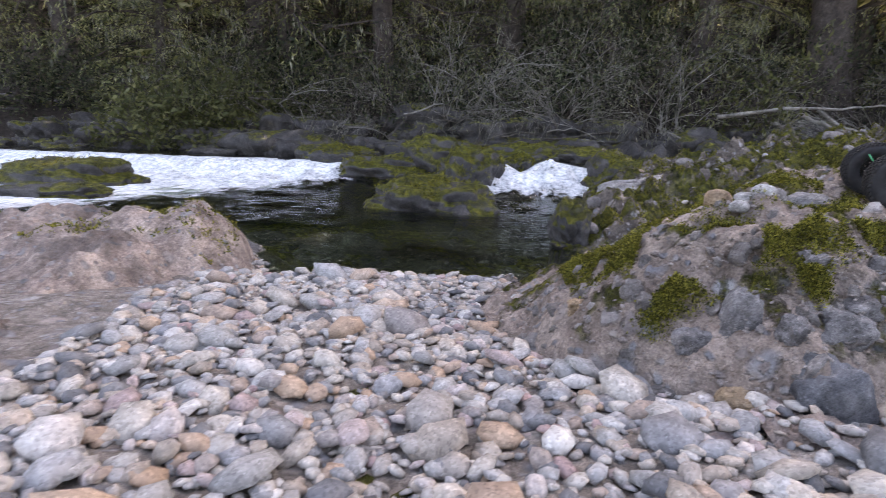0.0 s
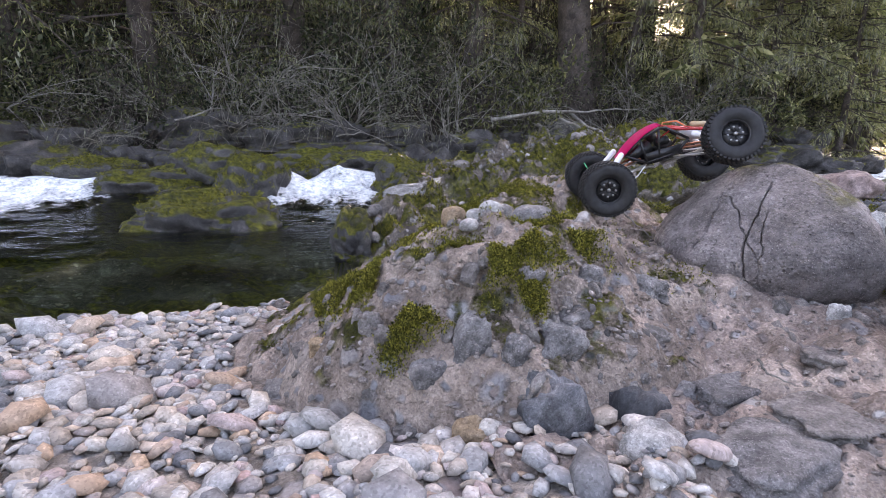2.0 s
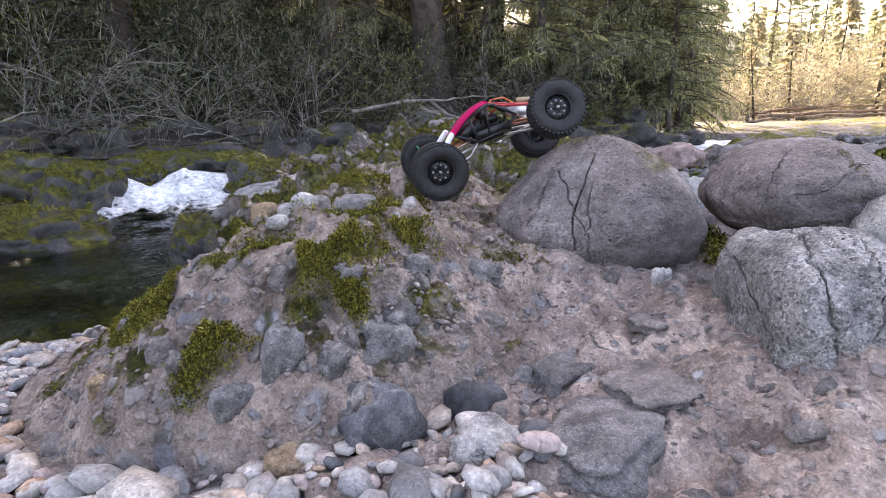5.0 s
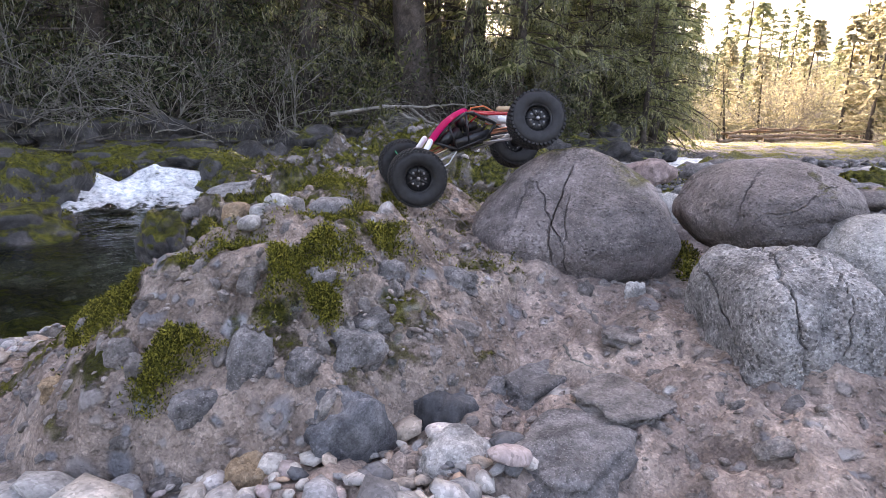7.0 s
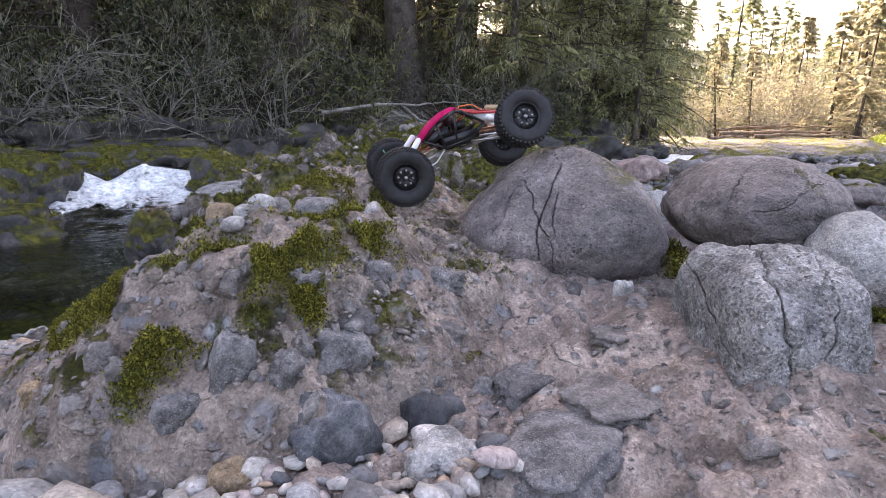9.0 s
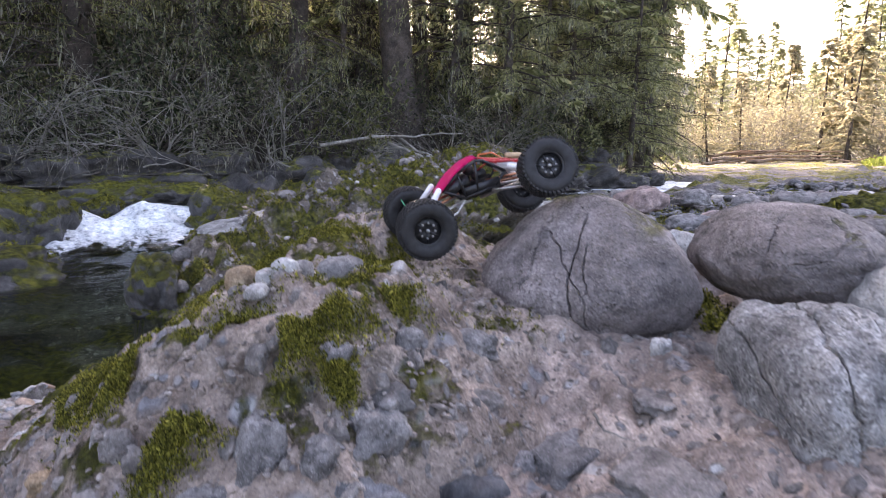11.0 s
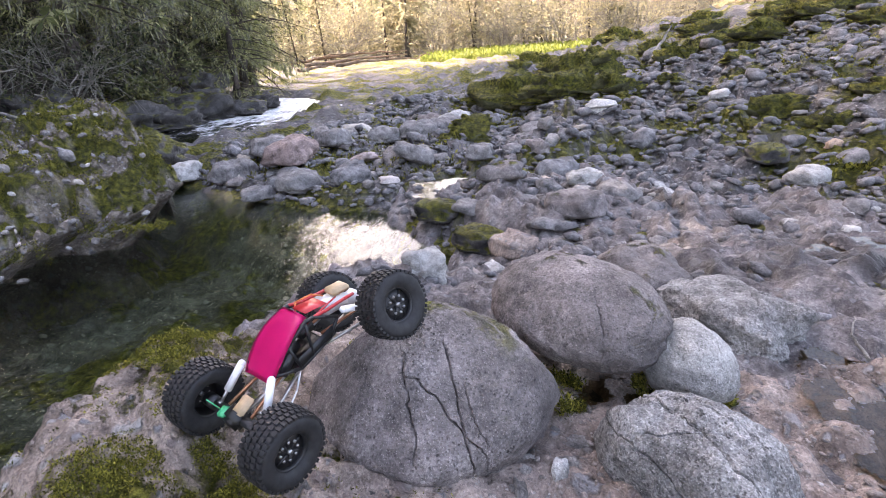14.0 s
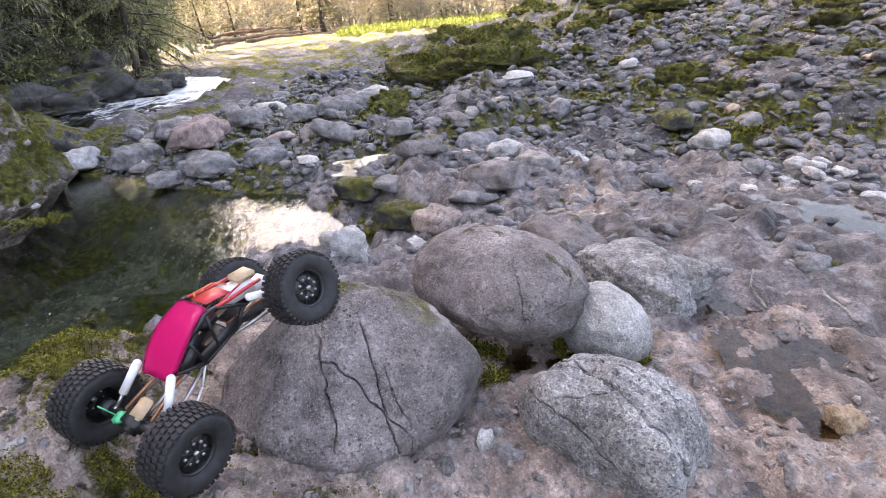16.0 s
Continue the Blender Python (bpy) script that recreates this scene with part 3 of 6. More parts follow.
def gravel_height(x, y):
    side = np.minimum(np.minimum(0.78 - x, x + 2.6), np.minimum(2.5 - y, y + 0.9)) + 0.35 * step(-0.6, -1.6, np.minimum(x, y - 0.2)) * fbm(x, y, 1.6, 4, 321)
    return ground_height(x, y) + 0.006 * fbm(x, y, 18.0, 4, 96, 0.6) + np.clip(side * 0.3, -0.06, 0.006)


gravel = sheet("gravel_beach", np.arange(-3.2, 0.9, 0.02), np.arange(-1.2, 2.6, 0.02), gravel_height, GRAVEL)
tagged(gravel, "fine brown gravel and sand of the beach", "gravel", kind="structure")


def ridge_height(x, y):
    w1, w2 = 0.12 * fbm(x, y, 1.8, 4, 100), 0.12 * fbm(x, y, 1.8, 4, 107)
    d = inside_by(x + w1, y + w2, RIDGE)
    crest = np.interp(x, (0.5, 0.9, 1.5, 2.2, 2.9, 3.6, 4.3, 4.8, 5.3), (0.12, 0.28, 0.42, 0.48, 0.5, 0.58, 0.76, 0.66, 0.25)) + 0.03 * fbm(x, y, 1.5, 4, 110)
    low = step(3.5, 2.5, x)
    z = -0.14 + (crest + 0.08) * np.clip(d / (np.interp(x, (3.5, 4.2), (0.7, 0.4)) + 0.6 * low), 0, 1) ** (0.42 + 0.15 * low) + 0.09 * (cobble_noise(x + w1, y + w2, 1.7, 118) - 0.4) + 0.075 * fbm(x, y, 3.2, 5, 115, 0.62) + 0.1 * bedding(x + w1, y * 0.7 + w2, 2.3, 311) + 0.04 * bedding(x, y, 6.0, 313) + 0.05 * cobble_noise(x + w1, y, 5.0, 8) + 0.04 * cobble_noise(x, y, 11.0, 9) + 0.02 * fbm(x, y, 12.0, 3, 119)
    return np.where(d > 0, z, -0.14 + 2 * d)


ridge = sheet("ridge", np.arange(0.4, 5.6, 0.025), np.arange(2.7, 6.9, 0.025), ridge_height, MOSSY)
low_part = np.empty(len(ridge.data.vertices) * 3)
ridge.data.vertices.foreach_get("co", low_part)
low_part = low_part.reshape(-1, 3)
low_part[:, 1] += np.where(low_part[:, 1] < 4.6, 2.0 * step(1.4, 2.3, low_part[:, 0]) * np.clip(0.16 + 0.03 * (low_part[:, 0] - 1) - low_part[:, 2], 0, 0.3), 0)      # undercut by the water
ridge.data.vertices.foreach_set("co", low_part.ravel())
ridge.data.update()
tagged(ridge, "mossy cemented gravel ridge between pool and river", "rock outcrop", kind="structure")


def left_height(x, y):
    w1, w2 = 0.05 * fbm(x, y, 3.0, 4, 130), 0.05 * fbm(x, y, 3.0, 4, 137)
    d = inside_by(x + w1, y + w2, LEFT_ROCK)
    crest = 0.17 + 0.13 * step(1.3, 2.2, y) - 0.15 * step(-0.8, -1.8, x) + 0.04 * fbm(x, y, 2.0, 4, 140)
    z = -0.1 + (crest + 0.1) * np.clip(d / 0.22, 0, 1) ** 0.6 + 0.028 * fbm(x, y, 9.0, 5, 145, 0.6) + 0.02 * cobble_noise(x + w1, y, 8.0, 11)
    return np.where(d > 0, z, -0.1 + d * 2)


left_rock = sheet("left_rock", np.arange(-2.7, -0.5, 0.015), np.arange(0.7, 2.8, 0.015), left_height, LEDGE)
tagged(left_rock, "pinkish grey ledge of cemented gravel beside the pool", "rock outcrop", kind="structure")

# ---- water ----
pool = sheet("water", spread(-60, 60, -3, 5, 0.25, 1.2), spread(-60, 60, 1.5, 9, 0.25, 1.2), lambda x, y: 0 * x, WATER)
tagged(pool, "clear dark green creek water in a still pool", "water", kind="structure")
pool.visible_shadow = False


def fall_line(x):
    return 6.3 + 0.4 * step(-0.1, -1.0, x) + 0.2 * value_noise(x * 1.3, 0 * x, 150)


def fall_height(x, y):
    """Smooth above, a tumbling drop, then a run-out that sinks to the pool."""
    f = fall_line(x) - y
    rough = step(-0.2, 0.1, f) * step(1.6, 0.2, f)
    lip = np.interp(x, (-1.0, -0.6, 0.0, 0.22, 0.4, 0.7, 1.1, 1.6), (0.17, 0.2, 0.27, 0.25, 0.16, 0.29, 0.22, 0.17))
    tumble = 0.09 * step(0.3, 0.6, x) * step(-0.15, 0.15, f) * step(0.7, 0.3, f) * fbm(x, y, 2.6, 4, 163)
    return 0.006 + lip * step(0.45, -0.1, f) + tumble + 0.03 * rough * fbm(x * 1.6, y * 0.8, 4.5, 5, 160, 0.6) + 0.035 * rough * step(-0.05, 0.35, f) * cobble_noise(x * 1.3, y, 3.0, 161) + 0.012 * fbm(x, y, 3.0, 3, 151)


rapid = sheet("rapids", np.arange(-12, -0.1, 0.05), np.arange(3.4, 9.4, 0.05), fall_height, RAPID)
tagged(rapid, "white foaming rapids running into the pool", "water", kind="structure")
rapid.visible_shadow = False
fall = sheet("falls", np.arange(-0.1, 1.6, 0.025), np.arange(4.3, 9.4, 0.025), fall_height, FALL)
tagged(fall, "low white waterfall dropping into the pool", "water", kind="structure")
fall.visible_shadow = False
side_rapid = sheet("side_rapids", np.arange(5.4, 16.0, 0.06), np.arange(5.2, 9.5, 0.06), lambda x, y: 0.008 + 0.03 * step(6, 9, x) + 0.02 * fbm(x, y, 3.0, 4, 165, 0.6), RUN)
tagged(side_rapid, "white water of the narrow upstream channel", "water", kind="structure")
side_rapid.visible_shadow = False


# ---- boulders ----
def boulder(name, at, radii, seed, mat, label, turn=(0, 0, 0), group="", category="boulder", **shape):
    ob = new(name, stone_mesh(name, radii, seed, mat, turn=turn, **shape))
    ob.location = at
    return tagged(ob, label, category, group)


boulder("boulder", (1.307, 1.171, 0.415), (0.225, 0.268, 0.2), 3, BOULDER, "large smooth grey boulder with dark cracks", turn=(0, 0, 16), detail=6, rough=0.07, grain=0.03, flat=0.95, tip=0.36, squareness=1.55,
        cracks=(((-0.04, -0.93, 0.37), 0.0, 0.0016, 0.016, (-0.159, 0.048, 0.103, 0.14)), ((0.43, -0.65, 0.63), 0.0, 0.0014, 0.013, (-0.175, -0.023, 0.096, 0.13)), ((0.36, -0.93, 0.01), 0.0, 0.0018, 0.016, (-0.156, -0.059, 0.089, 0.17)),
                ((-0.41, -0.69, 0.6), 0.0, 0.0016, 0.014, (-0.137, 0.148, 0.078, 0.13)), ((0.51, -0.86, -0.02), 0.0, 0.0012, 0.008, (-0.173, -0.104, 0.045, 0.12))))
boulder("boulder", (1.656, 0.909, 0.48), (0.178, 0.25, 0.112), 5, BOULDER, "low rounded grey boulder with speckled skin", turn=(0, 0, -40), detail=6, rough=0.08, flat=0.95,
        cracks=(((0.88, -0.48, -0.09), 0.0, 0.0011, 0.008, (-0.087, -0.168, 0.047, 0.1)), ((0.45, -0.2, -0.87), 0.0, 0.0011, 0.007, (0.002, -0.194, 0.045, 0.12))))
boulder("boulder", (1.285, 0.672, 0.285), (0.098, 0.168, 0.172), 8, SPECKLED, "angular fissured grey boulder set in gravel", turn=(0, 0, -31), detail=6, rough=0.13, squareness=3.6, flat=0.9, tip=0.15,
        cracks=(((0.96, -0.28, 0.05), 0.0, 0.0016, 0.014, (-0.009, -0.012, 0.12, 0.2)), ((0.97, -0.08, -0.24), 0.0, 0.0013, 0.012, (0.025, -0.065, 0.126, 0.16)), ((0.71, -0.35, 0.61), 0.0, 0.0014, 0.012, (-0.055, 0.024, 0.078, 0.17)), ((-0.76, -0.63, -0.14), 0.0, 0.0013, 0.012, (-0.026, -0.003, 0.153, 0.12))))
boulder("boulder", (1.565, 0.655, 0.405), (0.085, 0.115, 0.1), 11, PALE, "small pale speckled boulder wedged among larger ones", turn=(0, 0, -45), detail=5, rough=0.1, flat=0.95)
boulder("boulder", (1.95, 0.52, 0.315), (0.2, 0.13, 0.1), 211, SPECKLED, "grey fractured slab of ledge behind the boulders", turn=(0, 6, 35), detail=6, rough=0.2, squareness=3.4, flat=0.9,
        cracks=(((0.5, -0.8, 0.3), 0.02, 0.001, 0.01), ((0.5, 0.8, 0.3), -0.03, 0.001, 0.009), ((0.9, -0.3, 0.2), 0.06, 0.001, 0.009)))
boulder("boulder", (2.22, 0.74, 0.3), (0.18, 0.13, 0.12), 213, BOULDER, "worn grey hump of rock behind the boulders", turn=(0, 0, 20), detail=5, rough=0.18, squareness=2.6, flat=0.9)
boulder("boulder", (2.52, 1.84, 0.02), (0.18, 0.14, 0.13), 214, LEDGE, "brown worn rock standing at the edge of the pool", turn=(0, 0, 40), detail=5, rough=0.2, squareness=2.6)
boulder("boulder", (1.35, 4.55, 0.13), (0.42, 0.3, 0.13), 216, SPECKLED, "pale grey fractured slab on the low end of the ridge", turn=(8, -6, 20), detail=6, rough=0.16, squareness=3.6, flat=0.9,
        cracks=(((0.9, 0.3, 0.1), -0.1, 0.003, 0.02), ((0.9, 0.35, 0.1), 0.05, 0.003, 0.02), ((-0.3, 0.9, 0.1), 0.06, 0.003, 0.02), ((0.9, 0.2, 0.1), 0.2, 0.003, 0.02)))
boulder("boulder", (2.28, -0.17, 0.2), (0.1, 0.1, 0.1), 215, SPECKLED, "dark blue grey boulder standing in a puddle", detail=5, rough=0.16, squareness=3.0)

# ---- rocks in and along the water ----
for at, radii, seed, label in (
        ((-0.4, 4.45, 0.0), (0.5, 0.33, 0.23), 14, "moss-topped rock island standing in the pool"),
        ((-4.05, 5.1, 0.0), (0.62, 0.4, 0.24), 15, "rounded rock covered in green moss beside the rapids"),
        ((-3.55, 4.25, 0.0), (0.5, 0.25, 0.1), 16, "dark wet flat rock lapped by foam"),
        ((-2.0, 7.3, 0.12), (0.5, 0.4, 0.26), 17, "mossy rock splitting the rapids"),
        ((-1.15, 6.7, 0.05), (0.6, 0.4, 0.24), 18, "dark wet rock shedding white water"),
        ((-0.55, 6.9, 0.15), (0.6, 0.45, 0.36), 19, "broad mossy rock beside the falls"),
        ((-0.14, 6.2, 0.05), (0.36, 0.5, 0.4), 20, "dark mossy block beside the falls"),
        ((0.4, 6.62, 0.2), (0.17, 0.2, 0.15), 29, "dark wet rock parting the lip of the falls"),
        ((1.15, 7.0, 0.28), (0.36, 0.3, 0.16), 30, "dark wet rock parting the lip of the falls"),
        ((1.0, 7.5, 0.15), (0.6, 0.4, 0.27), 27, "mossy rock above the lip of the falls"),
        ((0.5, 8.1, 0.15), (0.7, 0.4, 0.3), 28, "mossy rock above the lip of the falls"),
        ((1.42, 6.1, 0.06), (0.36, 0.6, 0.35), 22, "dark rock beside the falls"),
        ((0.56, 3.22, 0.04), (0.12, 0.2, 0.2), 23, "blue grey rock at the corner of the ridge"),
        ((4.75, 5.7, 0.15), (0.5, 0.5, 0.35), 24, "mossy rock at the head of the pool")):
    boulder("river_rock", at, radii, seed, RIVERMOSS, label, detail=5, rough=0.3, squareness=2.6, category="rock")
rock_rng = random.Random(77)
for k in range(96):
    x = -8 + k % 48 * 0.4 + rock_rng.uniform(-0.2, 0.2)
    y = 8.5 + rock_rng.uniform(-0.5, 0.6) + 0.95 * (k // 48)
    r = rock_rng.uniform(0.25, 0.62)
    boulder("bank_rock", (x, y, 0.1 + 0.4 * max(0, y - 8.8)), (r, r * rock_rng.uniform(0.6, 0.9), r * rock_rng.uniform(0.4, 0.65)), 100 + k, DARKMOSS,
            "dark mossy rock at the foot of the far bank", turn=(0, 0, rock_rng.uniform(0, 180)), group="rocks of the far bank", category="rock", detail=4, rough=0.5, squareness=4.0)

# ---- trees ----
def tube(verts, faces, a, b, ra, rb, sides=5):
    d = (b - a).normalized()
    u = d.orthogonal().normalized()
    v = d.cross(u)
    n = len(verts)
    for p, r in ((a, ra), (b, rb)):
        for k in range(sides):
            w = 2 * math.pi * k / sides
            verts.append(p + (u * math.cos(w) + v * math.sin(w)) * r)
    for k in range(sides):
        faces.append((n + k, n + (k + 1) % sides, n + sides + (k + 1) % sides, n + sides + k))


def leaf(verts, faces, at, along, across, length, width):
    n = len(verts)
    verts += [at, at + along * length * 0.5 + across * width, at + along * length, at + along * length * 0.5 - across * width]
    faces.append((n, n + 1, n + 2, n + 3))


def ball(rng):
    while True:
        v = Vector((rng.uniform(-1, 1), rng.uniform(-1, 1), rng.uniform(-1, 1)))
        if 0.05 < v.length < 1:
            return v


def grow(rng, verts, faces, tips, at, way, length, radius, depth, droop=0.0, spread_=0.6, sides=5):
    """A branching limb in short bent pieces."""
    pieces = 4 if depth > 1 else 3
    for k in range(pieces):
        way = (way + ball(rng) * 0.22 + Vector((0, 0, -droop))).normalized()
        nxt = at + way * length / pieces
        r2 = radius * (1 - 0.2 * (k + 1) * (1 if depth else 1.1))
        tube(verts, faces, at, nxt, radius * (1 - 0.2 * k), max(r2, 0.0015), sides if depth > 1 else 3)
        at = nxt
        if depth > 0 and (k > 0 or depth < 3):
            for _ in range(2):
                side = (way + ball(rng) * spread_ * 1.6).normalized()
                grow(rng, verts, faces, tips, at, side, length * rng.uniform(0.45, 0.7), radius * 0.5 * (1 - 0.15 * k), depth - 1, droop, spread_, sides)
        tips.append((at, way))


def conifer(seed, height, crown_from, wide, needles, leaf_mat, leaf_len=0.3, fine_top=0.0, fine_share=0.5):
    """A trunk and a crown of drooping boughs set with needle sprays."""
    rng = random.Random(seed)
    root = new("conifer_tree")
    v, f = [], []
    p, lean = Vector((0, 0, -0.3)), Vector((rng.uniform(-0.02, 0.02), rng.uniform(-0.02, 0.02), 1))
    r0 = height * 0.0135
    for k in range(12):
        q = p + lean * (height / 12)
        tube(v, f, p, q, r0 * (1 - k / 12.2) + 0.01, r0 * (1 - (k + 1) / 12.2) + 0.01, 10)
        p = q
    bv, bf, lv, lf, hv, hf = [], [], [], [], [], []
    low_top = min(fine_top / height, 0.98)
    boughs = max(30, needles // 45)
    fine_boughs = int(boughs * fine_share) if fine_top > crown_from * height else 0
    for k in range(boughs):
        fine = k < fine_boughs
        u = rng.random() * (low_top - crown_from) / (1 - crown_from) if fine else rng.random() ** 0.85
        z = height * (crown_from + (0.99 - crown_from) * u)
        reach = wide * (1 - u) ** 0.75 * rng.uniform(0.55, 1.1) + 0.12 * wide
        ang = rng.uniform(0, 2 * math.pi)
        out = Vector((math.cos(ang), math.sin(ang), rng.uniform(-0.25, 0.3)))
        a = Vector((lean.x * z, lean.y * z, z))
        steps = 6
        for s in range(steps):
            b = a + (out + ball(rng) * 0.12).normalized() * reach / steps
            tube(bv, bf, a, b, 0.022 * (1 - s / steps) * reach / 2 + 0.004, 0.022 * (1 - (s + 1) / steps) * reach / 2 + 0.003, 3)
            o = out.normalized()
            flat = o.cross(Vector((0, 0, 1))).normalized()
            if fine:
                for _ in range(4):
                    side = flat * rng.choice((-1, 1))
                    root_ = a.lerp(b, rng.random())
                    d = (o * rng.uniform(0.3, 0.9) + side * rng.uniform(0.4, 1.0) + Vector((0, 0, rng.uniform(-0.9, 0.0)))).normalized()
                    long_ = reach * 0.22 * rng.uniform(0.5, 1.2)
                    if rng.random() < 0.4:
                        for _h in range(3):
                            e = (Vector((0, 0, -1)) + ball(rng) * 0.3).normalized()
                            leaf(hv, hf, root_ + d * long_ * rng.random(), e, e.cross(ball(rng)).normalized(), rng.uniform(0.06, 0.26), rng.uniform(0.004, 0.012))
                    for q in range(6):
                        p_ = root_ + d * long_ * q / 6 + Vector((0, 0, -0.25 * long_ * (q / 6) ** 2))
                        e = (d + ball(rng) * 0.9 + Vector((0, 0, -0.35))).normalized()
                        leaf(lv, lf, p_, e, e.cross(ball(rng)).normalized(), 0.085 * rng.uniform(0.5, 1.4), 0.008 * rng.uniform(0.6, 1.5))
            elif z > 5.5 or leaf_len < 0.5:
                for _ in range(9):
                    side = flat * rng.choice((-1, 1))
                    d = (o * rng.uniform(0.2, 1.0) + side * rng.uniform(0.3, 1.0) + Vector((0, 0, rng.uniform(-0.8, 0.1)))).normalized()
                    leaf(lv, lf, a.lerp(b, rng.random()), d, d.cross(ball(rng)).normalized(), leaf_len * rng.uniform(0.5, 1.3), leaf_len * rng.uniform(0.07, 0.2))
            a = b
            out.z -= 0.09
    for name, vv, ff, mat in (("trunk", v, f, BARK), ("bough", bv, bf, BARK), ("crown", lv, lf, leaf_mat), ("lichen", hv, hf, LICHEN)):
        if not vv:
            continue
        part_ = new(name, polymesh(name, vv, ff, mat, name in ("trunk", "bough")))
        part_.parent = root
        tagged(part_, kind="" if name == "trunk" else "stuff")
    return root


def shrub(seed, size, count, leaf_mat, wood=BARK, leaf_len=0.09, spread_=0.7, droop=0.04, depth=2, strands=False):
    """Stems from one foot, with leaves round their tips, or strands that hang from them."""
    rng = random.Random(seed)
    root = new("shrub")
    v, f, tips = [], [], []
    for _ in range(5):
        way = Vector((rng.uniform(-0.8, 0.8), rng.uniform(-0.8, 0.8), 1)).normalized()
        grow(rng, v, f, tips, Vector((rng.uniform(-0.1, 0.1), rng.uniform(-0.1, 0.1), -0.1)) * size, way, size * rng.uniform(0.55, 0.95), 0.014 * size, depth, droop, spread_)
    part_ = tagged(new("stem", polymesh("stem", v, f, wood)), kind="stuff")
    part_.parent = root
    lv, lf = [], []
    for _ in range(count):
        at, way = rng.choice(tips)
        d = (Vector((0, 0, -1)) + ball(rng) * 0.45).normalized() if strands else (way * 0.6 + ball(rng)).normalized()
        leaf(lv, lf, at + ball(rng) * size * 0.13, d, d.cross(ball(rng)).normalized(), leaf_len * rng.uniform(0.5, 1.4), leaf_len * (rng.uniform(0.02, 0.05) if strands else rng.uniform(0.12, 0.26)))
    part_ = tagged(new("foliage", polymesh("foliage", lv, lf, leaf_mat, False)), kind="stuff")
    part_.parent = root
    return root


def field(fn, x0, x1, y0, y1, cell):
    """A quick look-up of a height on a grid of cells."""
    xs, ys = np.arange(x0, x1 + cell, cell), np.arange(y0, y1 + cell, cell)
    grid = fn(*np.meshgrid(xs, ys))

    def value(x, y):
        u, v = min(max((x - x0) / cell, 0), len(xs) - 1.001), min(max((y - y0) / cell, 0), len(ys) - 1.001)
        i, j = int(u), int(v)
        u, v = u - i, v - j
        return float((grid[j, i] * (1 - u) + grid[j, i + 1] * u) * (1 - v) + (grid[j + 1, i] * (1 - u) + grid[j + 1, i + 1] * u) * v)
    return value


near_ground, far_ground = field(ground_height, -3, 12, -4, 11, 0.04), field(ground_height, -40, 110, -60, 60, 0.5)


def ground_at(x, y):
    return near_ground(x, y) if -3 < x < 12 and -4 < y < 11 else far_ground(x, y)


rng = random.Random(5)


def plant(kinds, spots, label, category, group, scale=(0.8, 1.25)):
    """Stands copies of the kinds on the spots; the first of each kind is the thing itself."""
    used = set()
    for k, (x, y) in enumerate(spots):
        kind = kinds[k % len(kinds)]
        s = rng.uniform(*scale)
        m = pose(x, y, ground_at(x, y) - 0.05, rng.uniform(-5, 5), rng.uniform(-5, 5), rng.uniform(0, 360))
        if kind in used:
            ob = copy_thing(kind, m)
        else:
            ob = kind
            used.add(kind)
            ob.matrix_basis = m
        ob.scale = (s, s, s * rng.uniform(0.9, 1.15))
        tagged(ob, label, category, group)


FAR_BANK = [(x + rng.uniform(-0.5, 0.5), 10.2 + row * 1.0 + rng.uniform(-0.35, 0.35)) for row in range(4) for x in np.arange(-9, 12.5, 1.3)]
FAR_BANK = [(x, y) for x, y in FAR_BANK if not (abs(x - 6.1 * y / 10.6) < 0.75 and y > 9.9)]
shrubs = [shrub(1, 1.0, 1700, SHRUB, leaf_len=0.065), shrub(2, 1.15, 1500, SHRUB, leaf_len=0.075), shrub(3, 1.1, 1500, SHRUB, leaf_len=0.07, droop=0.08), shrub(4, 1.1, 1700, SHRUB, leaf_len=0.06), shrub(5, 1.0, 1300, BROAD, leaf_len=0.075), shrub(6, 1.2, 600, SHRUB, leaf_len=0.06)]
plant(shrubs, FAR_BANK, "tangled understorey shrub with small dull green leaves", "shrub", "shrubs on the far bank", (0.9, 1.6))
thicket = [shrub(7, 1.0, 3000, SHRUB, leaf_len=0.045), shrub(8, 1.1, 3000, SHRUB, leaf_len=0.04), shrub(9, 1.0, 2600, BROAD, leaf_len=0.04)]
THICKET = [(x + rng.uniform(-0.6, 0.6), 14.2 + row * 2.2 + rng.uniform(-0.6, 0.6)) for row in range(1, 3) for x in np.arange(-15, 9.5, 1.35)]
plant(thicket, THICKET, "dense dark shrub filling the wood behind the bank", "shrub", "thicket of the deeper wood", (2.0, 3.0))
firs = [conifer(11, 15.0, 0.05, 2.6, 2600, FIR, 0.6), conifer(12, 18.0, 0.06, 2.8, 2600, FIR, 0.6), conifer(13, 20.0, 0.08, 2.7, 2600, FIR, 0.6)]
near_firs = [conifer(14, 16.0, 0.03, 2.4, 4200, FIR, 0.6, 5.0, 0.6), conifer(15, 18.0, 0.02, 2.6, 4300, FIR, 0.6, 5.5, 0.6), conifer(16, 17.0, 0.05, 2.5, 4000, FIR, 0.6, 5.5, 0.6)]
# rows added out of sight behind the wood to keep sun off the slope
SHADE_TREES = [(x + rng.uniform(-0.6, 0.6), 0.72 * x + 2.2 + row * 3.0 + rng.uniform(-0.8, 0.8)) for row in range(2) for x in np.arange(14.5, 28, 2.8)]
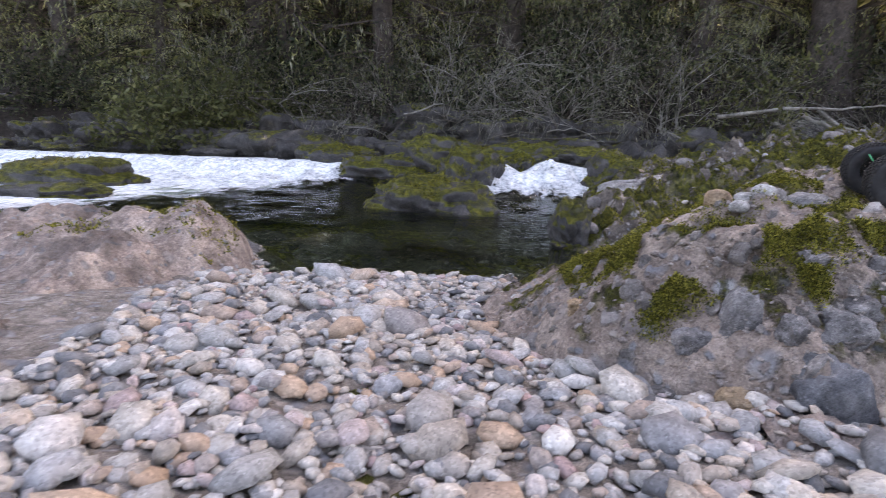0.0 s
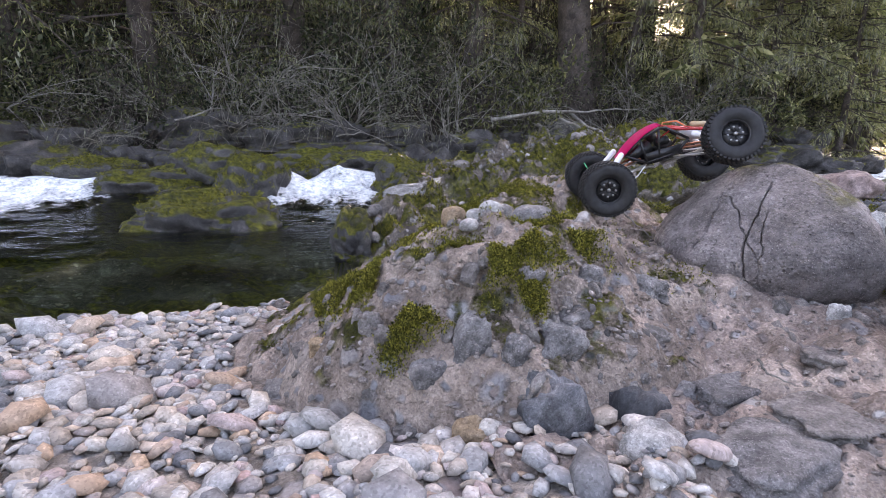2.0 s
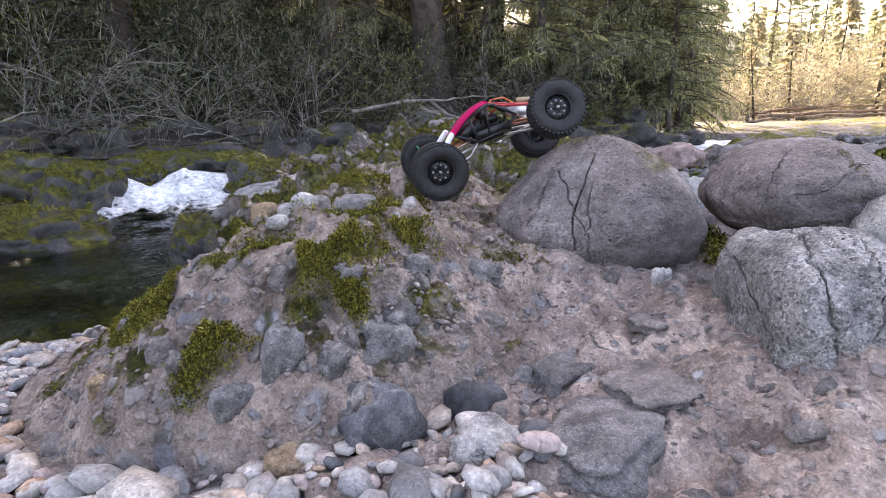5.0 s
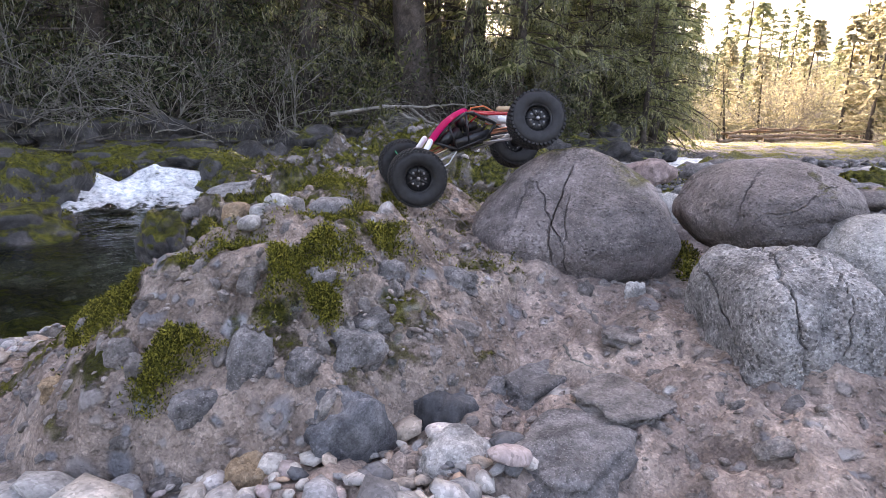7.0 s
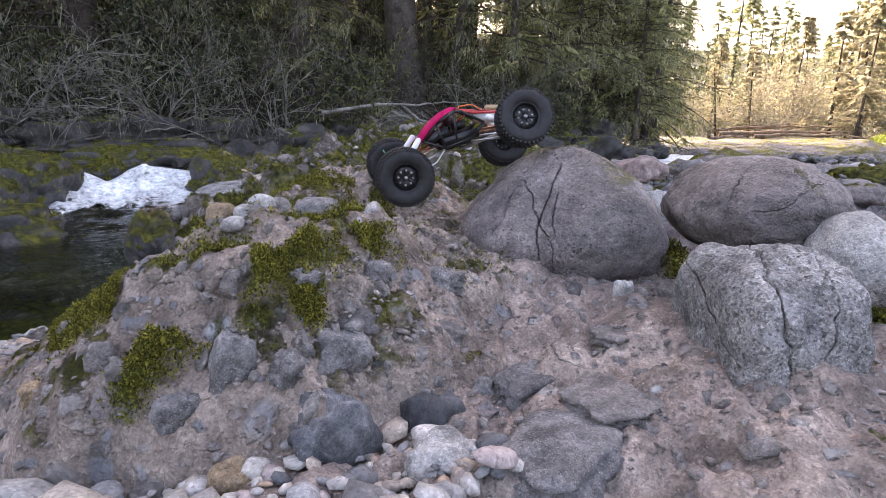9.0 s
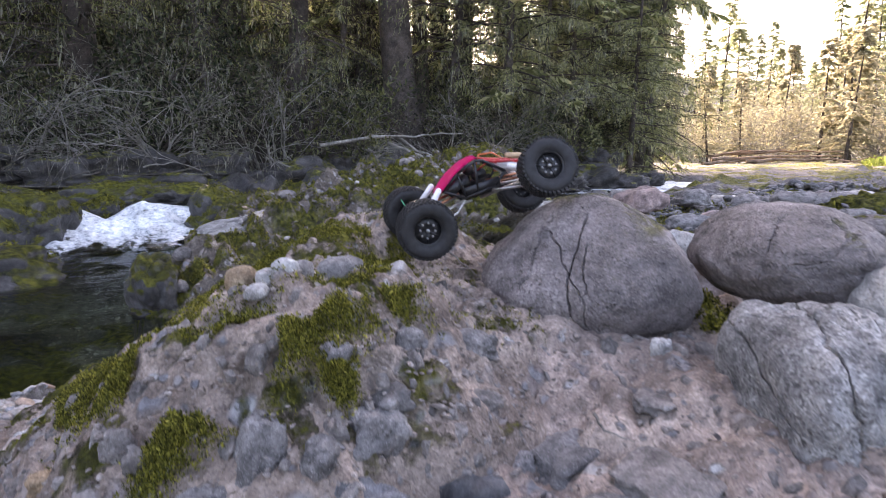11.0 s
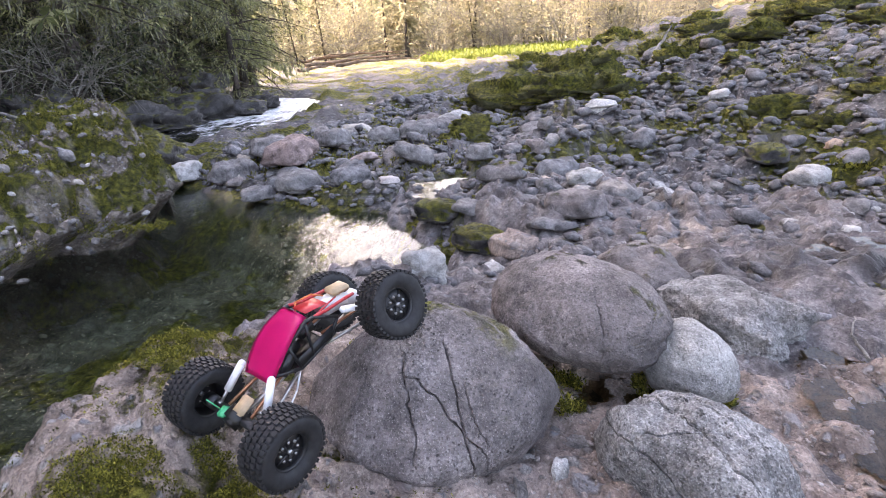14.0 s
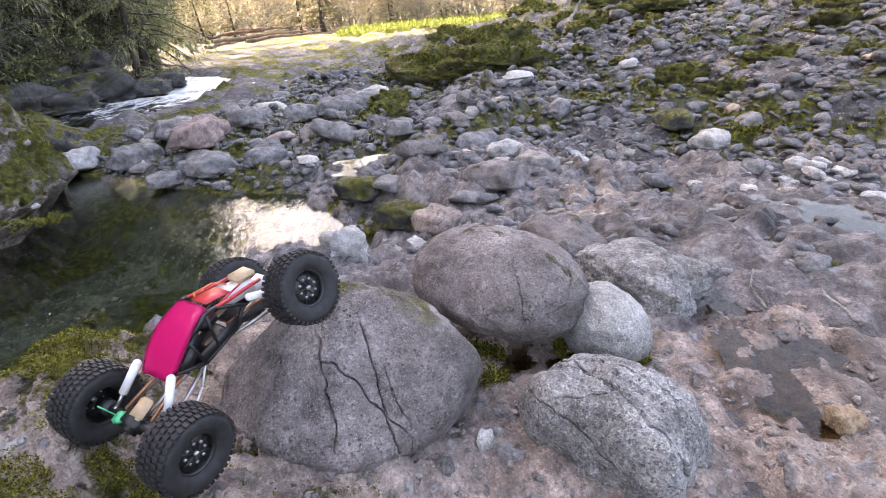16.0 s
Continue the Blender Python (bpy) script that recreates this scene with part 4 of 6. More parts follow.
FOREST = SHADE_TREES + [(-9.0, 11.6), (-6.8, 11.4), (-4.2, 11.8), (-2.2, 11.5), (0.2, 11.8), (2.4, 12.0), (4.0, 11.9), (4.6, 16.2), (3.4, 17.5), (6.4, 17.0), (12.4, 11.9), (14.8, 13.2), (13.4, 15.0), (8.8, 13.6), (10.8, 13.2), (6.9, 14.4)] + [(x + rng.uniform(-0.8, 0.8), 12.5 + row * 2.6 + rng.uniform(-0.8, 0.8)) for row in range(5) for x in np.arange(-16, 15, 2.8)]
FOREST = [(x, y) for x, y in FOREST if not (9.5 < x < 20 and y > 17 and y > 0.72 * x + 4)]
FOREST = [(x, y) for x, y in FOREST if abs(x - 6.1 * y / 10.6) > 0.9 or y > 13.2]
plant(near_firs, [p for p in FOREST if p[1] < 16 and p[0] < 21], "tall dark conifer with mossy drooping boughs", "tree", "conifers of the far bank", (0.9, 1.2))
plant(firs, [p for p in FOREST if not (p[1] < 16 and p[0] < 21)], "tall dark conifer deeper in the wood, some hidden ones added for shade", "tree", "conifers of the deeper wood", (0.95, 1.35))
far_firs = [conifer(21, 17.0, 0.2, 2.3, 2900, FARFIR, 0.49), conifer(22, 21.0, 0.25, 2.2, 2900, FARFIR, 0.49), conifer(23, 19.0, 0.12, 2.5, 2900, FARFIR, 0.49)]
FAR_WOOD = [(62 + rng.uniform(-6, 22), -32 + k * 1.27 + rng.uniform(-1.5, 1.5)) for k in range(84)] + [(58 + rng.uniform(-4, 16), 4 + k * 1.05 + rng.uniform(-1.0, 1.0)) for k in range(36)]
plant(far_firs, FAR_WOOD, "distant sunlit conifer beyond the meadow, needles paled for haze", "tree", "distant conifers", (0.45, 0.85))
bare = [shrub(31, 5.5, 2600, STRAW, TWIG, leaf_len=0.16), conifer(33, 8.0, 0.12, 1.5, 1900, STRAW, 0.34), shrub(32, 6.5, 2600, STRAW, TWIG, leaf_len=0.16), conifer(34, 7.0, 0.1, 1.3, 1900, STRAW, 0.34)]
FAR_BARE = [(36 + rng.uniform(0, 18), -10 + k * 0.56 + rng.uniform(-1, 1)) for k in range(80)]
plant(bare, FAR_BARE, "bare pale deciduous tree with straw-coloured twigs", "tree", "pale trees beyond the meadow", (0.55, 1.25))



# ---- the far bank's trunks, deadwood and hanging twigs ----
def trunk_tree(x, y, r, height, seed, lean=(0.0, 0.0)):
    """A great bare-stemmed conifer: only the lower stem and its dead snags come into view, with the crown high above."""
    rng_ = random.Random(seed)
    root = new("old_conifer")
    bm = bmesh.new()
    rings, sides = [], 28
    for k in range(40):
        z = -0.4 + height * k / 39
        rr = r * (1 - 0.7 * k / 39) * (1 + 0.5 * math.exp(-(z + 0.4) * 2.2))
        rings.append([bm.verts.new((lean[0] * z + rr * math.cos(a) * (1 + 0.07 * noise.noise((3 * math.cos(a), 3 * math.sin(a), z * 0.7 + seed))),
                                    lean[1] * z + rr * math.sin(a) * (1 + 0.07 * noise.noise((3 * math.sin(a), 3 * math.cos(a), z * 0.7)) + 0.05 * math.sin(9 * a)), z))
                      for a in (2 * math.pi * j / sides for j in range(sides))])
    for p, q in zip(rings, rings[1:]):
        for j in range(sides):
            bm.faces.new((p[j], p[(j + 1) % sides], q[(j + 1) % sides], q[j]))
    me = bpy.data.meshes.new("trunk")
    for f in bm.faces:
        f.smooth = True
    bm.to_mesh(me)
    bm.free()
    me.materials.append(BARK)
    new("trunk", me).parent = root
    v, f, lv, lf, tips = [], [], [], [], []
    for k in range(26):
        z = rng_.uniform(2.0, height * 0.95)
        a = rng_.uniform(0, 6.3)
        grow(rng_, v, f, tips, Vector((lean[0] * z, lean[1] * z, z)), Vector((math.cos(a), math.sin(a), -0.1)), rng_.uniform(0.8, 2.4), 0.03, 1, 0.06, 0.7)
    for _ in range(5200):
        at, way = rng_.choice(tips)
        d = (ball(rng_) + Vector((0, 0, -0.8))).normalized()
        leaf(lv, lf, at + ball(rng_) * 0.25, d, d.cross(ball(rng_)).normalized(), rng_.uniform(0.06, 0.16), rng_.uniform(0.006, 0.014))
    tagged(new("snag", polymesh("snag", v, f, BARK)), kind="stuff").parent = root
    tagged(new("crown", polymesh("crown", lv, lf, FIR, False)), kind="stuff").parent = root
    root.location = (x, y, ground_at(x, y))
    return tagged(root, "great old conifer with furrowed dark bark", "tree", "old conifers")


trunk_tree(6.2, 11.3, 0.36, 18, 1, (-0.06, 0.0))
trunk_tree(7.2, 12.2, 0.2, 16, 2)
trunk_tree(9.6, 12.0, 0.22, 17, 3)
trunk_tree(3.2, 13.0, 0.18, 16, 4)
trunk_tree(-0.6, 13.4, 0.2, 16, 5, (0.03, 0))
trunk_tree(-5.2, 12.6, 0.22, 16, 6)
LOW = [(12.0, 9.9), (13.2, 10.6), (14.5, 11.2), (8.2, 10.2), (9.4, 10.5), (10.6, 10.4), (11.6, 11.0), (12.6, 11.2), (13.6, 11.9), (7.4, 11.2), (10.0, 11.6), (-6.4, 10.4), (5.0, 12.0)]
low_firs = [conifer(41, 6.5, 0.1, 1.7, 3500, LIT_MOSSFIR, 0.26, 4.5, 0.85), conifer(42, 8.0, 0.12, 1.9, 3500, LIT_MOSSFIR, 0.28, 5.0, 0.85)]
plant(low_firs, LOW, "young fir with drooping moss-hung boughs over the water, lightened as sunlit", "tree", "firs leaning over the river", (0.85, 1.25))
broad = [shrub(61, 1.2, 2600, BROAD, leaf_len=0.09), shrub(62, 1.0, 2200, BROAD, leaf_len=0.1)]
plant(broad, [(-6.2, 9.2), (-5.3, 9.0), (-4.5, 9.2), (-5.8, 9.9), (-4.2, 9.8), (8.4, 9.5)], "leafy bush with pale green leaves on the bank", "bush", "leafy bushes", (0.9, 1.3))
hang = [shrub(51, 1.6, 900, LICHEN, TWIG, leaf_len=0.1, droop=0.16, strands=True), shrub(52, 1.4, 700, LICHEN, TWIG, leaf_len=0.09, droop=0.14, strands=True)]
plant(hang, [(-3.4, 9.4), (-2.6, 9.7), (-1.2, 10.0), (1.2, 9.8), (3.0, 10.0), (4.4, 9.6), (6.6, 9.9), (0.2, 10.6), (-4.6, 10.2), (7.6, 9.7), (2.0, 11.0), (-2.0, 11.2), (-0.6, 11.0), (3.6, 11.4), (5.0, 11.0), (-5.6, 11.0), (8.8, 10.8), (-3.6, 12.0), (1.0, 12.2), (4.4, 12.6)],
      "arching shrub hung with pale grey lichen", "shrub", "lichen-hung shrubs", (0.8, 1.3))


def stick(name, points, r, mat, label, category="branch"):
    """A tapered bent piece of wood through the points."""
    v, f = [], []
    pts = [Vector(p) for p in points]
    fine_ = []
    for a, b_ in zip(pts, pts[1:]):
        for k in range(5):
            fine_.append(a.lerp(b_, k / 5) + Vector((noise.noise(a * 3 + Vector((k, 0, 0))), noise.noise(a * 5 + Vector((0, k, 0))), noise.noise(b_ * 4 + Vector((0, 0, k))))) * (max(r * 1.5, 0.06 * (b_ - a).length) if r < 0.09 else r * 0.35))
    fine_.append(pts[-1])
    n, sides = len(fine_) - 1, 8
    for k, p in enumerate(fine_):
        d = (fine_[min(k + 1, n)] - fine_[max(k - 1, 0)]).normalized()
        u = d.orthogonal().normalized()
        w = d.cross(u)
        rr = r * (1 - 0.75 * k / n)
        v += [p + (u * math.cos(a) + w * math.sin(a)) * rr * (1 + 0.15 * noise.noise((k, a, r * 99))) for a in (2 * math.pi * q / sides for q in range(sides))]
        if k:
            o = len(v) - 2 * sides
            f += [(o + q, o + (q + 1) % sides, o + sides + (q + 1) % sides, o + sides + q) for q in range(sides)]
    f += [tuple(range(sides)), tuple(range(len(v) - sides, len(v)))]
    return tagged(new(name, polymesh(name, v, f, mat)), label, category)


stick("fallen_branch", ((3.6, 9.4, 0.95), (4.6, 9.3, 1.1), (5.6, 9.35, 1.12), (6.7, 9.6, 1.2)), 0.035, TWIG, "long pale fallen branch lying over the far bank")
stick("fallen_branch", ((5.0, 9.6, 1.0), (5.6, 9.2, 0.7), (6.2, 8.9, 0.35)), 0.035, TWIG, "bare grey branch sloping to the water")
stick("fallen_branch", ((5.2, 9.6, 1.05), (6.0, 9.2, 0.6), (6.9, 8.9, 0.3)), 0.03, TWIG, "bare grey branch sloping to the water")
stick("fallen_branch", ((4.6, 9.7, 0.9), (4.9, 9.2, 0.6), (5.1, 8.9, 0.4)), 0.03, TWIG, "bare grey branch sloping to the water")
stick("fallen_branch", ((-1.7, 9.2, 0.45), (-1.4, 9.25, 0.75), (-1.3, 9.4, 1.05)), 0.02, DEADWOOD, "crooked bare branch leaning out of the bank")
stick("fallen_branch", ((-1.7, 9.2, 0.42), (-0.4, 9.1, 0.4), (1.2, 9.3, 0.45)), 0.02, DEADWOOD, "thin bare branch lying along the bank")
stick("fallen_branch", ((0.5, 9.3, 0.5), (2.0, 9.3, 0.62), (3.4, 9.5, 0.5)), 0.02, DEADWOOD, "thin bare branch lying along the bank")
stick("fallen_branch", ((-3.4, 9.1, 0.3), (-3.0, 9.0, 0.5), (-2.8, 9.2, 0.9)), 0.018, DEADWOOD, "crooked bare branch leaning out of the bank")
bank_rng = random.Random(61)
for k in range(30):
    x = bank_rng.uniform(-6, 8)
    z0 = 0.35 + bank_rng.uniform(0, 0.5)
    stick("fallen_branch", ((x, 9.2, z0), (x + bank_rng.uniform(-0.7, 0.7), 9.1, z0 + bank_rng.uniform(-0.15, 0.5)), (x + bank_rng.uniform(-1.2, 1.2), 9.3, z0 + bank_rng.uniform(-0.2, 1.0))), bank_rng.uniform(0.008, 0.016), DEADWOOD if k % 3 else TWIG,
          "thin grey deadwood tangled on the bank")
for k, (a, b_, r) in enumerate((((24.0, 15.2, 0.5), (30.0, 12.4, 0.6), 0.1), ((25.0, 14.2, 0.45), (31.5, 11.4, 0.4), 0.08), ((26.0, 15.8, 0.75), (29.0, 12.0, 0.8), 0.08), ((23.0, 15.0, 0.35), (27.5, 14.2, 0.35), 0.08), ((24.6, 16.4, 0.6), (28.0, 13.8, 0.95), 0.07))):
    stick("driftwood_log", (a, ((a[0] + b_[0]) / 2, (a[1] + b_[1]) / 2, (a[2] + b_[2]) / 2 + 0.05), b_), r, LOG, "weathered drift log stranded on the far ledge", "log")
stick("dead_branch", ((9.2, 0.55, 0.62), (9.5, 0.4, 0.85), (9.7, 0.25, 1.1)), 0.035, TWIG, "pale dead branch standing on the mossy slope")

# ---- stones ----
on_mound, on_ledge = field(mound_height, -0.05, 1.75, 0.8, 2.2, 0.01), field(ledge_height, 0.5, 3.5, -1.2, 2.3, 0.015)
on_gravel, on_left = field(gravel_height, -3.2, 0.9, -1.2, 2.6, 0.02), field(left_height, -2.7, -0.5, 0.7, 2.8, 0.02)
in_mound, in_left = field(lambda x, y: inside_by(x, y, MOUND_EDGE), -1.5, 4, 0, 3, 0.03), field(lambda x, y: inside_by(x, y, LEFT_ROCK), -3, 2, 0, 3, 0.03)
in_pool, in_ridge = field(lambda x, y: inside_by(x, y, POOL), -3, 12, -4, 8, 0.05), field(lambda x, y: inside_by(x, y, RIDGE), -3, 12, -4, 8, 0.05)


def surface(x, y):
    """The top of the near rock and gravel."""
    z = ground_at(x, y)
    for f, x0, x1, y0, y1 in ((on_mound, -0.05, 1.75, 0.8, 2.2), (on_ledge, 0.5, 3.5, -1.2, 2.3), (on_gravel, -3.2, 0.9, -1.2, 2.6), (on_left, -2.7, -0.5, 0.7, 2.8)):
        if x0 < x < x1 and y0 < y < y1:
            z = max(z, f(x, y))
    return z


PEBBLE_SHAPES = [stone_mesh("pebble", (1.0, ry, rz), 300 + k, PEBBLE, 3, 0.16, 1.3, squareness=sq) for k, (ry, rz, sq) in enumerate(
    ((0.8, 0.6, 2.2), (0.7, 0.5, 2.4), (0.9, 0.7, 2.2), (0.62, 0.45, 2.3), (0.85, 0.5, 2.8), (0.75, 0.65, 2.5), (0.95, 0.55, 2.0), (0.7, 0.6, 3.0)))]
peb_rng = random.Random(42)


def free_spot(x, y):
    return in_mound(x, y) < 0.0 and in_left(x, y) < 0.0 and in_pool(x, y) < 0.12


spots = []
tries = 0
while len(spots) < 290 and tries < 20000:
    tries += 1
    x, y = peb_rng.uniform(-1.05, 0.95), peb_rng.uniform(0.38, 2.35)
    if x > 0.56 and ((x - 0.68) / 0.13) ** 2 + ((y - 0.72) / 0.11) ** 2 > 1 or not free_spot(x, y):
        continue
    r = min(0.032, 0.0118 * math.exp(abs(peb_rng.gauss(0, 0.55))))
    if y > 1.3:
        r *= 0.85
    if all((x - a) ** 2 + (y - b) ** 2 > (0.72 * (r + c)) ** 2 for a, b, c in spots):
        spots.append((x, y, r))
for x, y, r in spots:
    ob = new("pebble", peb_rng.choice(PEBBLE_SHAPES))
    ob.matrix_basis = pose(x, y, surface(x, y) + r * 0.33, peb_rng.uniform(-25, 25), peb_rng.uniform(-25, 25), peb_rng.uniform(0, 360)) @ Matrix.Scale(r, 4)
    tagged(ob, "smooth water-worn river pebble lying on the beach", "pebble", "pebbles of the beach")


def scatter_mesh(name, count, place, size, mat, shapes, detail, seed):
    """Many small stones in one mesh."""
    r_ = random.Random(seed)
    models = []
    for k in range(shapes):
        me = stone_mesh("model", (1.0, r_.uniform(0.6, 0.95), r_.uniform(0.4, 0.75)), seed + k, mat, detail, 0.2, 1.4, squareness=r_.uniform(2.0, 3.4))
        models.append((np.array([v.co[:] for v in me.vertices]), np.array([p.vertices[:] for p in me.polygons])))
        bpy.data.meshes.remove(me)
    vs, fs, n = [], [], 0
    for _ in range(count):
        at = place(r_)
        if at is None:
            continue
        v, f = models[r_.randrange(shapes)]
        s = size(r_, at)
        m = np.array(Euler((r_.uniform(-0.5, 0.5), r_.uniform(-0.5, 0.5), r_.uniform(0, 6.3))).to_matrix()) * s
        vs.append(v @ m.T + np.array(at) + (0, 0, s * 0.3))
        fs.append(f + n)
        n += len(v)
    vs, fs = np.concatenate(vs), np.concatenate(fs)
    me = bpy.data.meshes.new(name)
    me.vertices.add(len(vs))
    me.vertices.foreach_set("co", vs.ravel())
    me.loops.add(fs.size)
    me.loops.foreach_set("vertex_index", fs.ravel().astype(np.int32))
    me.polygons.add(len(fs))
    me.polygons.foreach_set("loop_start", np.arange(0, fs.size, 3, dtype=np.int32))
    me.polygons.foreach_set("use_smooth", np.ones(len(fs), dtype=bool))
    me.materials.append(mat)
    me.update(calc_edges=True)
    return new(name, me)


def beach_place(r_):
    x, y = r_.uniform(-1.25, 0.98), r_.uniform(0.3, 2.42)
    if x > 0.54 + 0.08 * r_.random() and ((x - 0.68) / 0.16) ** 2 + ((y - 0.72) / 0.14) ** 2 > r_.uniform(0.5, 1.1) or not free_spot(x, y):
        return None
    return (x, y, surface(x, y))


small = scatter_mesh("small_pebbles", 11000, beach_place, lambda r_, at: 0.0082 * math.exp(abs(r_.gauss(0, 0.6))), PEBBLES, 6, 1, 500)
tagged(small, "small mixed grey and tan pebbles filling the beach", "pebbles", kind="stuff")

# stones on the mound and in the bank
GREY_STONE = rock_material("blue grey cobble", (0.12, 0.115, 0.115), (0.205, 0.195, 0.192), (0.31, 0.294, 0.286), 1.5, pits=0.3)
WET_STONE = rock_material("dark split stone", (0.05, 0.054, 0.062), (0.14, 0.144, 0.155), (0.33, 0.33, 0.335), 2.0, wet=0.6)
TAN_STONE = rock_material("rust-stained stone", (0.24, 0.16, 0.09), (0.36, 0.26, 0.17), (0.46, 0.38, 0.30), 1.5)
WHITE_STONE = rock_material("white cobble", (0.28, 0.275, 0.265), (0.42, 0.41, 0.395), (0.58, 0.57, 0.55), 2.0)
for x, y, r, seed, mat, label in (
        (0.57, 1.23, (0.027, 0.026, 0.024), 31, TAN_STONE, "round tan stone resting on the mound"),
        (0.735, 1.205, (0.045, 0.032, 0.026), 32, GREY_STONE, "grey wedge-shaped stone resting on the mound"),
        (0.57, 1.125, (0.03, 0.018, 0.012), 33, WHITE_STONE, "flat white stone resting on the mound"),
        (0.6, 1.17, (0.024, 0.02, 0.015), 34, WHITE_STONE, "small pale stone resting on the mound"),
        (0.62, 1.145, (0.022, 0.017, 0.014), 35, WHITE_STONE, "small pale stone resting on the mound"),
        (0.63, 1.2, (0.024, 0.02, 0.014), 36, TAN_STONE, "small tan stone resting on the mound"),
        (0.65, 1.16, (0.024, 0.018, 0.018), 37, GREY_STONE, "small blue grey stone resting on the mound")):
    boulder("stone", (x, y, max(0.485, surface(x, y)) + r[2] * 0.7), r, seed, mat, label, turn=(0, 0, seed * 40), group="loose stones on the mound", category="stone", detail=3, rough=0.1, squareness=2.5, flat=0.9)
for (x, y), r, turn, seed, mat, label in (
        ((0.5, 0.86), (0.036, 0.03, 0.046), (0, 12, 0), 41, TAN_STONE, "rust-coloured stone set in the foot of the mound"),
        ((0.775, 0.83), (0.056, 0.04, 0.055), (0, 20, 10), 42, WET_STONE, "grey cobble with dark damp patches set in the bank"),
        ((0.635, 0.845), (0.05, 0.035, 0.075), (10, -30, 0), 43, WET_STONE, "dark blue split rock set in the bank"),
        ((0.97, 0.86), (0.075, 0.05, 0.03), (0, 0, 10), 44, GREY_STONE, "flat grey cobble set in the bank"),
        ((0.885, 0.87), (0.024, 0.02, 0.024), (0, 0, 0), 45, GREY_STONE, "pale blue grey cobble on the bank"),
        ((1.237, 0.9), (0.017, 0.015, 0.024), (0, 0, 0), 46, WHITE_STONE, "small white stone beside the boulders"),
        ((0.73, 0.73), (0.045, 0.036, 0.034), (0, 0, 30), 47, WHITE_STONE, "round white speckled cobble at the foot of the bank"),
        ((0.86, 0.64), (0.095, 0.065, 0.03), (0, 0, 20), 48, GREY_STONE, "broad flat grey stone at the foot of the bank"),
        ((0.9, 1.02), (0.035, 0.03, 0.022), (0, 15, 0), 49, GREY_STONE, "smooth grey cobble set in the gully"),
        ((1.0, 0.7), (0.075, 0.06, 0.012), (0, 0, 0), 50, EMBEDDED, "worn grey cobble flush with the ledge"),
        ((1.36, 0.235), (0.03, 0.026, 0.035), (0, 0, 20), 51, TAN_STONE, "block-shaped tan stone on the ledge"),
        ((2.13, 1.5), (0.11, 0.08, 0.075), (0, 15, 30), 52, PALE, "pale bluish angular stone behind the boulder"),
        ((2.36, 1.3), (0.06, 0.045, 0.035), (0, 0, 0), 53, PALE, "white stone beside the pool"),
        ((2.22, 1.36), (0.035, 0.03, 0.022), (0, 0, 0), 54, GREY_STONE, "small grey stone beside the pool"),
        ((1.68, 1.84), (0.055, 0.045, 0.035), (0, 0, 20), 55, PALE, "pale flat stone in the cleft beside the pool"),
        ((0.518, 0.945), (0.03, 0.025, 0.06), (0, 12, 0), 61, GREY_STONE, "tall blue grey slab set in the mound"),
        ((0.585, 0.895), (0.024, 0.02, 0.022), (0, 0, 40), 62, GREY_STONE, "dark blue grey cobble set in the mound"),
        ((0.665, 0.905), (0.036, 0.026, 0.03), (0, 15, 0), 63, GREY_STONE, "grey cobble set in the face of the mound"),
        ((0.7, 0.93), (0.026, 0.022, 0.02), (0, -10, 0), 64, GREY_STONE, "grey cobble set in the face of the mound"),
        ((0.45, 0.945), (0.028, 0.022, 0.022), (0, 0, 0), 65, GREY_STONE, "grey cobble set in the face of the mound"),
        ((0.64, 0.975), (0.02, 0.018, 0.024), (0, 0, 0), 66, GREY_STONE, "grey cobble set among the moss"),
        ((0.76, 1.0), (0.024, 0.02, 0.026), (0, 20, 0), 67, GREY_STONE, "blue grey cobble set in the face of the mound"),
        ((0.86, 0.94), (0.03, 0.026, 0.014), (0, 15, 0), 68, EMBEDDED, "smooth reddish cobble set in the bank"),
        ((0.19, 1.7), (0.022, 0.018, 0.018), (0, 0, 0), 69, WHITE_STONE, "small white stone on the slope of the mound"),
        ((0.285, 1.13), (0.02, 0.016, 0.018), (0, 0, 0), 70, TAN_STONE, "brown stone set in the slope of the mound"),
        ((1.12, 0.82), (0.05, 0.035, 0.014), (0, 10, 30), 71, EMBEDDED, "reddish grey cobble set in the ledge"),
        ((0.41, 0.925), (0.026, 0.02, 0.02), (0, 0, 0), 72, EMBEDDED, "brown cobble set in the foot of the mound")):
    boulder("stone", (x, y + (0.4 * r[1] if y < 1.05 and x < 0.9 else 0), surface(x, y) - r[2] * (0.1 if y < 0.8 or x > 1.2 else 0.45)), r, seed, mat, label, turn=turn, category="stone", detail=4, rough=0.3, squareness=3.8, flat=0.8)

GRIT = rock_material("weathered gravel", (0.15, 0.125, 0.112), (0.27, 0.232, 0.21), (0.42, 0.38, 0.35), 3.0)
emb = random.Random(9)
EMBED = [stone_mesh("embedded_stone", (1.0, emb.uniform(0.7, 1.0), emb.uniform(0.6, 1.1)), 700 + k, EMBEDDED, 3, 0.3, 1.6, squareness=emb.uniform(2.6, 4.0)) for k in range(6)]
made = 0
